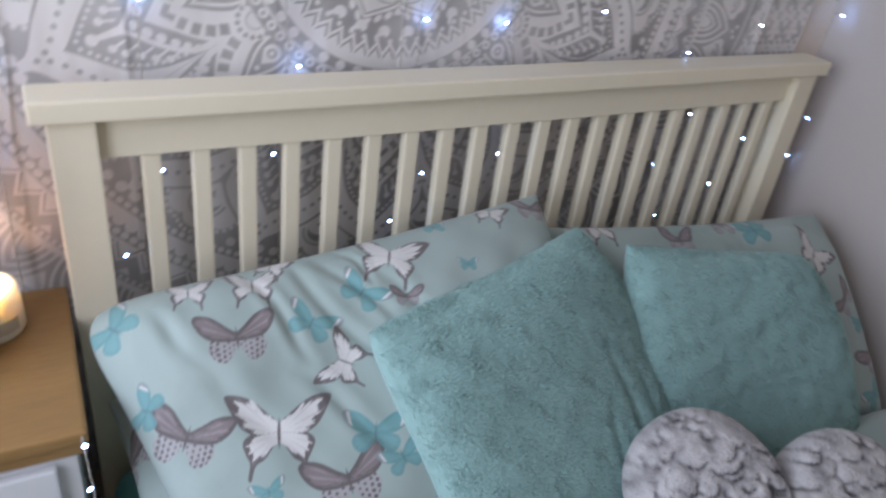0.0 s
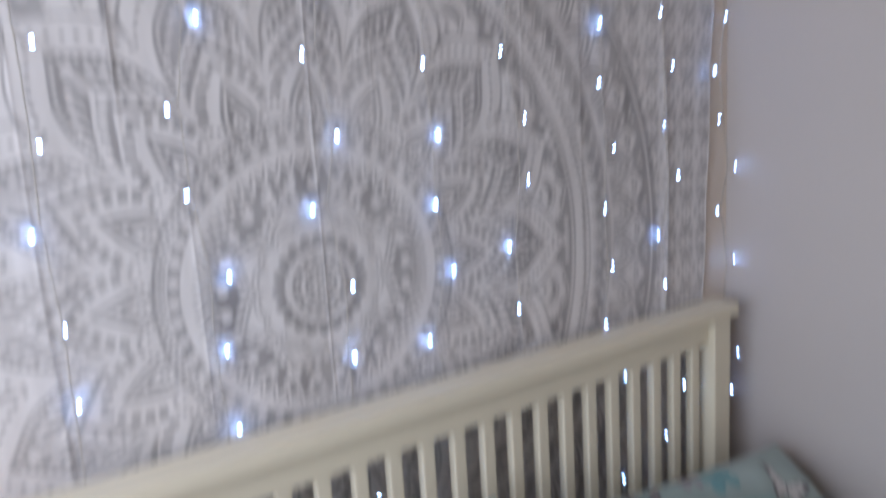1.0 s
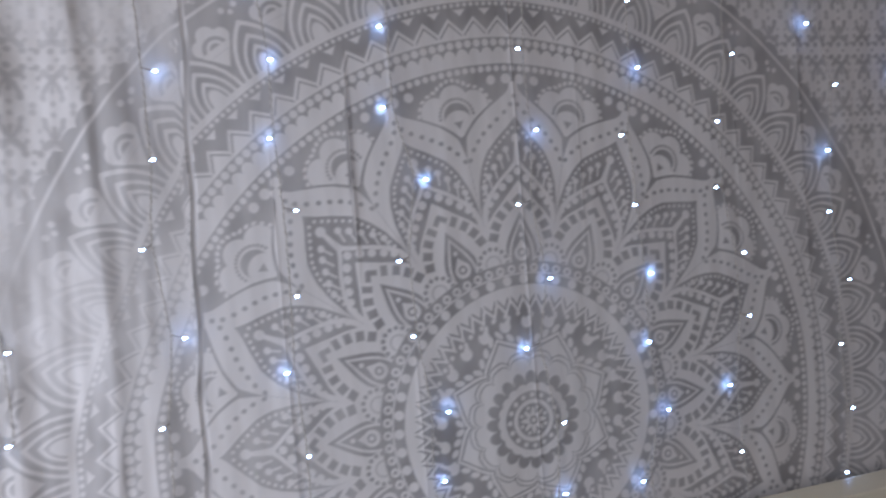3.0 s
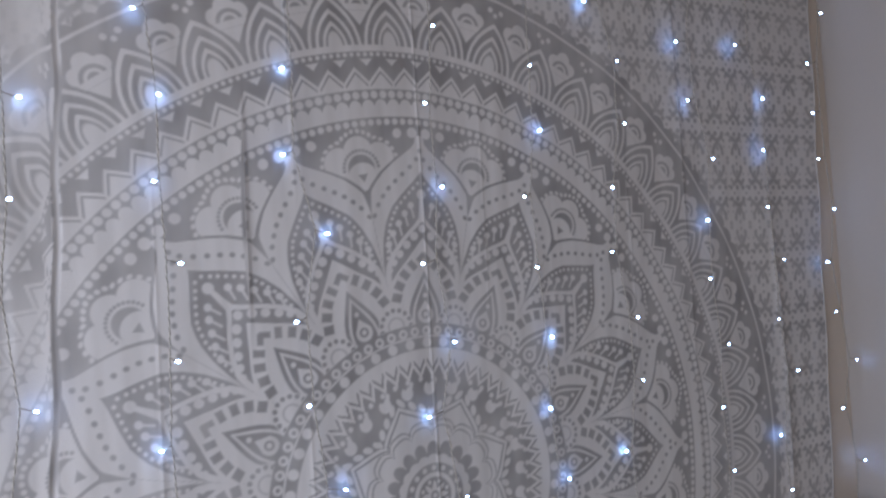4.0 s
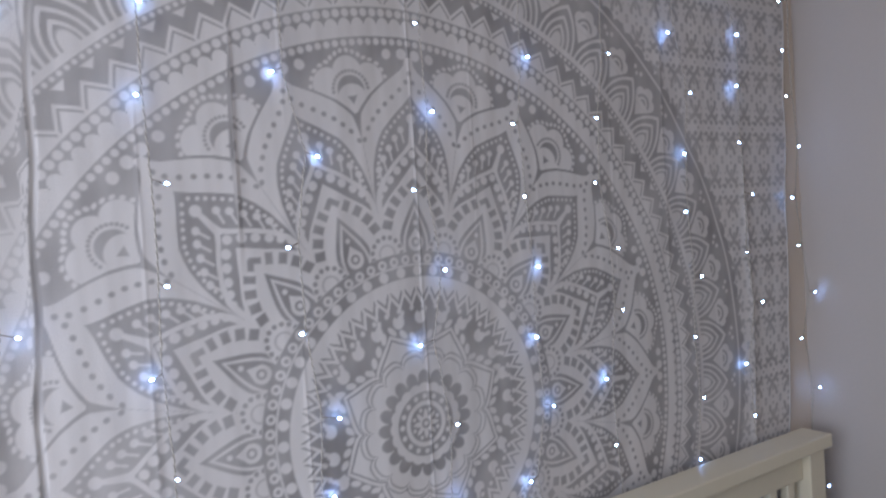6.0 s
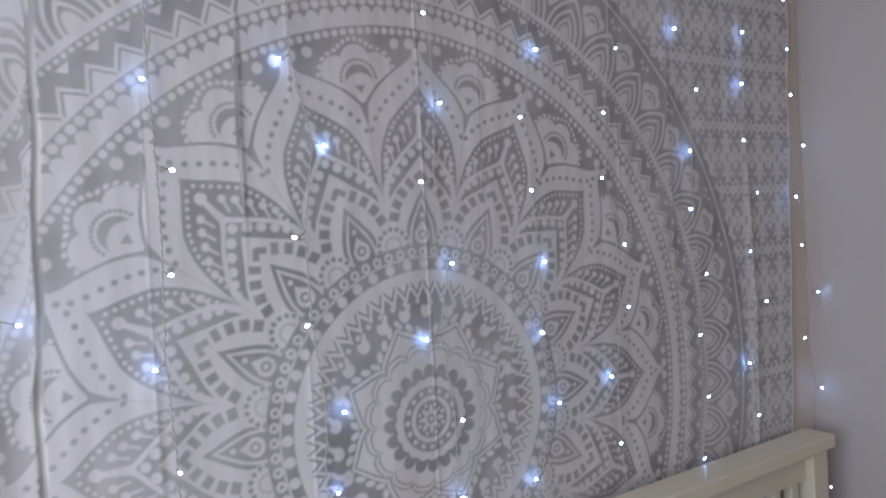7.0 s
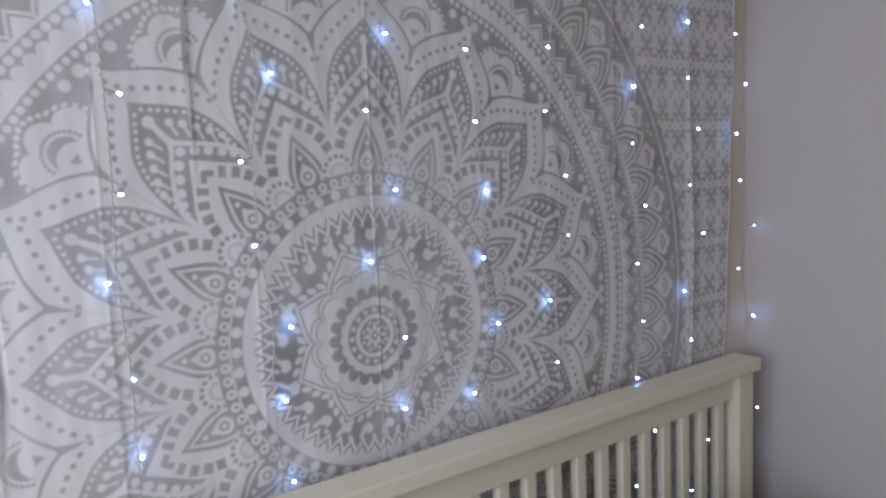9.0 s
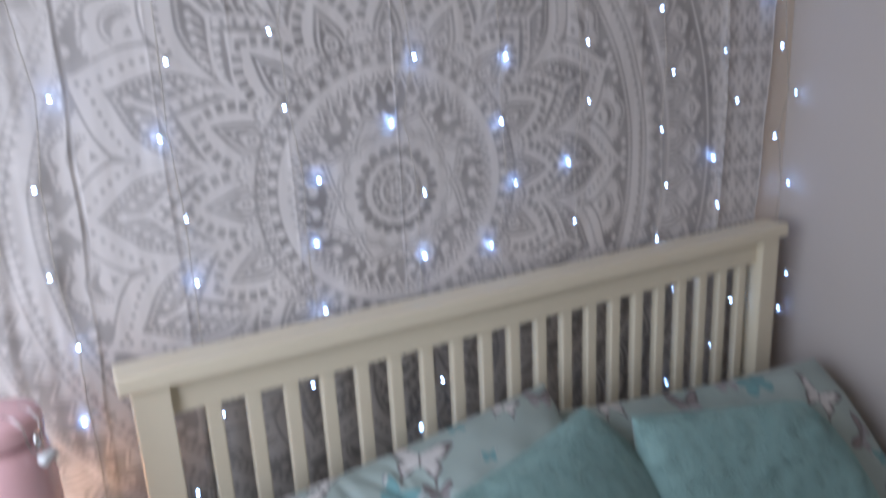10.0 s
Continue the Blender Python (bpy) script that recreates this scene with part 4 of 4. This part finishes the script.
# ---- the candle in its jar ----
def build_candle(x, y):
    c = tagged(new("candle"), "lit cream wax candle with a paper label on the bedside table", "candle")
    c.location = (x, y, TAB_T)
    part("wax", lathe(bmesh.new(), ((0.041, 0.0), (0.0445, 0.004), (0.0445, 0.058), (0.042, 0.066), (0.038, 0.069), (0.0355, 0.068), (0.034, 0.058), (0.031, 0.050), (0.004, 0.046))), M_WAX, c, "glowing cream wax", True)
    lb = bmesh.new()
    for k in range(13):
        a = radians(-95 + k * 5)
        for z in (0.014, 0.034):
            lb.verts.new((0.0457 * math.cos(a), 0.0457 * math.sin(a), z))
    lb.verts.ensure_lookup_table()
    for k in range(12):
        lb.faces.new([lb.verts[i] for i in (2 * k, 2 * k + 2, 2 * k + 3, 2 * k + 1)])
    part("label", lb, M_LABEL, c, "brown paper label")
    part("wick", tube(bmesh.new(), ((0, 0, 0.045), (0.001, 0, 0.054)), 0.0009), M_BLACK, c)
    part("flame", lathe(bmesh.new(), ((0.0005, 0.052), (0.0040, 0.057), (0.0048, 0.063), (0.0028, 0.073), (0.0003, 0.083)), n=14), M_FLAME, c, "small yellow flame", True)


build_candle(-0.617, -0.088)


# ---- pink clip-top jar ----
def build_jar(x, y):
    j = tagged(new("clip_top_jar"), "tall pink clip-top jar with a wire clasp on the bedside table", "jar")
    j.matrix_world = pose(x, y, TAB_T, 0, 0, -42) @ Matrix.Diagonal((1, 1, 0.865, 1))
    part("body", lathe(bmesh.new(), ((0.054, 0), (0.060, 0.006), (0.0610, 0.03), (0.0620, 0.24), (0.0615, 0.275), (0.0600, 0.305), (0.0575, 0.325), (0.0535, 0.335), (0.053, 0.342))), M_PINK, j, "", True)
    part("seal", lathe(bmesh.new(), ((0.053, 0.3425), (0.0565, 0.344), (0.0565, 0.347), (0.053, 0.3485))), M_SEAL, j, "dull rose rubber seal", True)
    part("lid", lathe(bmesh.new(), ((0.054, 0.349), (0.0575, 0.353), (0.0575, 0.378), (0.053, 0.388), (0.04, 0.394), (0.02, 0.396), (0.004, 0.396))), M_PINK, j, "", True)
    clasp = part("clasp", tube(bmesh.new(), ((0.030, -0.014, 0.398), (0.048, -0.014, 0.394), (0.0600, -0.013, 0.380), (0.0615, -0.012, 0.352), (0.0625, -0.009, 0.338), (0.068, -0.004, 0.328), (0.071, 0, 0.326), (0.068, 0.004, 0.328), (0.0625, 0.009, 0.338), (0.0615, 0.012, 0.352), (0.0600, 0.013, 0.380), (0.048, 0.014, 0.394), (0.030, 0.014, 0.398)), 0.0010, 8), M_STEEL, j, "bright steel wire clasp", True)
    part("spring", lathe(bmesh.new(), ((0.002, -0.012), (0.0042, -0.011), (0.0042, 0.011), (0.002, 0.012)), (0.064, 0, 0.349), n=14), M_STEEL, clasp, "bright steel sleeve", True)
    part("toggle", lathe(bmesh.new(), ((0.004, -0.013), (0.0095, -0.010), (0.0075, 0.0), (0.0095, 0.010), (0.004, 0.013)), n=18), M_WHITE, clasp, "white ceramic toggle", True).matrix_local = pose(0.078, 0, 0.325, 90)


build_jar(-0.684, -0.155)


# ---- curtain of LED strings ----
def twisted(path, turn, lead=0.014, off=0.0008, r=0.00072):
    """One core of a twisted pair along a path that hangs down."""
    pts, run = [], 0.0
    for a, b in zip(path, path[1:]):
        a, b = Vector(a), Vector(b)
        n = max(2, round((b - a).length / 0.0028))
        for k in range(n):
            p = a.lerp(b, k / n)
            w = turn + 2 * math.pi * (run + (b - a).length * k / n) / lead
            pts.append(p + Vector((off * math.cos(w), off * math.sin(w), 0)))
        run += (b - a).length
    rings, corners = [], [(math.cos(k * math.pi / 2), math.sin(k * math.pi / 2)) for k in range(4)]
    bm = bmesh.new()
    for p in pts:
        rings.append([bm.verts.new((p.x + r * c, p.y + r * s, p.z)) for c, s in corners])
    for u, v in zip(rings, rings[1:]):
        for k in range(4):
            bm.faces.new((v[k], v[(k + 1) % 4], u[(k + 1) % 4], u[k]))
    bm.faces.new(rings[0])
    bm.faces.new(rings[-1][::-1])
    return bm


def build_string(points, y=0.006, seed=0, first=2.34, last=0.5, glow=()):
    """One hanging string: a wire from the top to past its lowest LED, and an LED on a short stalk at each place (x, z)."""
    g = random.Random(seed)
    s = tagged(new("light_string"), "string of small cold white lights over the tapestry", "string lights", "curtain of string lights")
    mean = sum(p[0] for p in points) / len(points)
    path = [(mean, y, first)]
    pts = sorted(points, key=lambda p: -p[1])
    for x, z in pts:
        path.append((mean + 0.35 * (x - mean) + g.uniform(-0.004, 0.004), y + g.uniform(-0.002, 0.002), z + 0.006))
    path.append((mean, y, min(last, pts[-1][1] - 0.1)))
    fine = []
    for a, b in zip(path, path[1:]):
        for k in range(6):
            f = k / 6
            fine.append(tuple(a[i] + (b[i] - a[i]) * f + (g.uniform(-0.0012, 0.0012) if i < 2 else 0) for i in range(3)))
    # two thin cores twisted round each other, one a little lighter than the other
    wire = part("wire", twisted(fine, 0.0), M_WIRE, s, "thin twisted wire", True)
    part("core", twisted(fine, math.pi), M_WIRE_B, wire, "paler core of the twisted wire", True)
    for number, ((x, z), (wx, wy, wz)) in enumerate(zip(pts, path[1:])):
        d = 1 if x > wx else -1
        tilt = g.uniform(-0.35, 0.35)
        bulb = bmesh.new()
        end = Vector((x, y - 0.001 + g.uniform(-0.004, 0.003), z))
        way = Vector((d, g.uniform(-0.5, 0.5), tilt)).normalized()
        bmesh.ops.create_icosphere(bulb, subdivisions=2, radius=1.0, matrix=Matrix.Translation(end) @ way.to_track_quat("Z", "Y").to_matrix().to_4x4() @ Matrix.Diagonal((0.0018, 0.0018, 0.0031, 1)))
        led = part("led", bulb, M_LED, s, "", True)
        if number not in glow:
            # an opaque half shell, added only to keep this one's light off the cloth
            glow_block = bmesh.new()
            bmesh.ops.create_icosphere(glow_block, subdivisions=2, radius=1.0, matrix=Matrix.Translation(end) @ way.to_track_quat("Z", "Y").to_matrix().to_4x4() @ Matrix.Diagonal((0.0023, 0.0023, 0.0037, 1)))
            bmesh.ops.delete(glow_block, geom=[f for f in glow_block.faces if f.calc_center_median().y < end.y - 0.0004], context="FACES")
            part("glow_block", glow_block, M_WIRE, led, "", True)
        stalk = bmesh.new()
        tube(stalk, [(wx, wy, wz), end - way * 0.0037], 0.0010, 5)
        part("stalk", stalk, M_WIRE, s, "", True)


build_string(((-0.789, 2.019), (-0.774, 1.881), (-0.786, 1.738), (-0.797, 1.612), (-0.782, 1.469), (-0.792, 1.338)), seed=1, glow=())
build_string(((-0.581, 2.001), (-0.551, 1.859), (-0.566, 1.729), (-0.593, 1.598), (-0.546, 1.462), (-0.589, 1.331), (-0.593, 1.192), (-0.572, 1.072), (-0.585, 0.942)), seed=2, last=0.6, glow=(1, 4, 7, 8,))
build_string(((-0.412, 1.991), (-0.384, 1.873), (-0.396, 1.752), (-0.366, 1.639), (-0.376, 1.506), (-0.402, 1.388), (-0.380, 1.253), (-0.378, 1.143), (-0.379, 1.016), (-0.367, 0.892), (-0.430, 0.754)), seed=3, glow=(0, 1, 2, 5, 7,))
build_string(((-0.212, 2.033), (-0.210, 1.922), (-0.215, 1.793), (-0.153, 1.674), (-0.210, 1.545), (-0.196, 1.420), (-0.149, 1.290), (-0.164, 1.175), (-0.161, 1.046), (-0.198, 0.903)), seed=4, glow=(1, 2, 3, 6, 7, 8,))
build_string(((0.032, 2.111), (0.049, 2.014), (0.023, 1.882), (0.047, 1.745), (0.004, 1.621), (0.050, 1.491), (-0.002, 1.376), (0.057, 1.239), (0.048, 1.116), (0.055, 0.981), (0.071, 0.844), (0.018, 0.751)), seed=5, glow=(3, 5, 6, 8,))
build_string(((0.246, 2.107), (0.238, 1.963), (0.249, 1.846), (0.205, 1.728), (0.223, 1.604), (0.248, 1.480), (0.232, 1.358), (0.260, 1.232), (0.201, 1.110), (0.226, 0.986), (0.231, 0.865)), seed=6, glow=(2, 5, 6, 7, 8,))
build_string(((0.370, 2.094), (0.441, 1.987), (0.449, 1.867), (0.404, 1.744), (0.391, 1.624), (0.443, 1.499), (0.447, 1.381), (0.397, 1.256), (0.408, 1.130), (0.427, 0.986), (0.445, 0.739)), seed=7, glow=(0, 7,))
build_string(((0.632, 2.147), (0.595, 2.038), (0.617, 1.921), (0.675, 1.803), (0.650, 1.678), (0.644, 1.560), (0.680, 1.425), (0.650, 1.302), (0.673, 1.171), (0.644, 1.050), (0.701, 0.917), (0.644, 0.802), (0.691, 0.671)), seed=8, glow=(1, 2, 4,))
build_string(((0.764, 2.157), (0.763, 2.046), (0.837, 1.936), (0.829, 1.825), (0.831, 1.703), (0.862, 1.589), (0.840, 1.463), (0.880, 1.349), (0.817, 1.220), (0.833, 1.104), (0.871, 0.966), (0.900, 0.845), (0.837, 0.735)), seed=9, glow=(1, 2, 3, 8,))
build_string(((-0.522, 0.712), (-0.525, 0.635)), y=-0.338, seed=11, first=0.7235, last=0.56, glow=())
build_string(((1.044, 2.143), (0.984, 2.022), (0.983, 1.910), (0.990, 1.807), (1.029, 1.694), (0.993, 1.577), (1.007, 1.466), (1.075, 1.352), (1.002, 1.253), (1.069, 1.127), (1.034, 0.998), (1.090, 0.886), (1.069, 0.791)), y=-0.006, seed=10, glow=(4, 5, 9,))
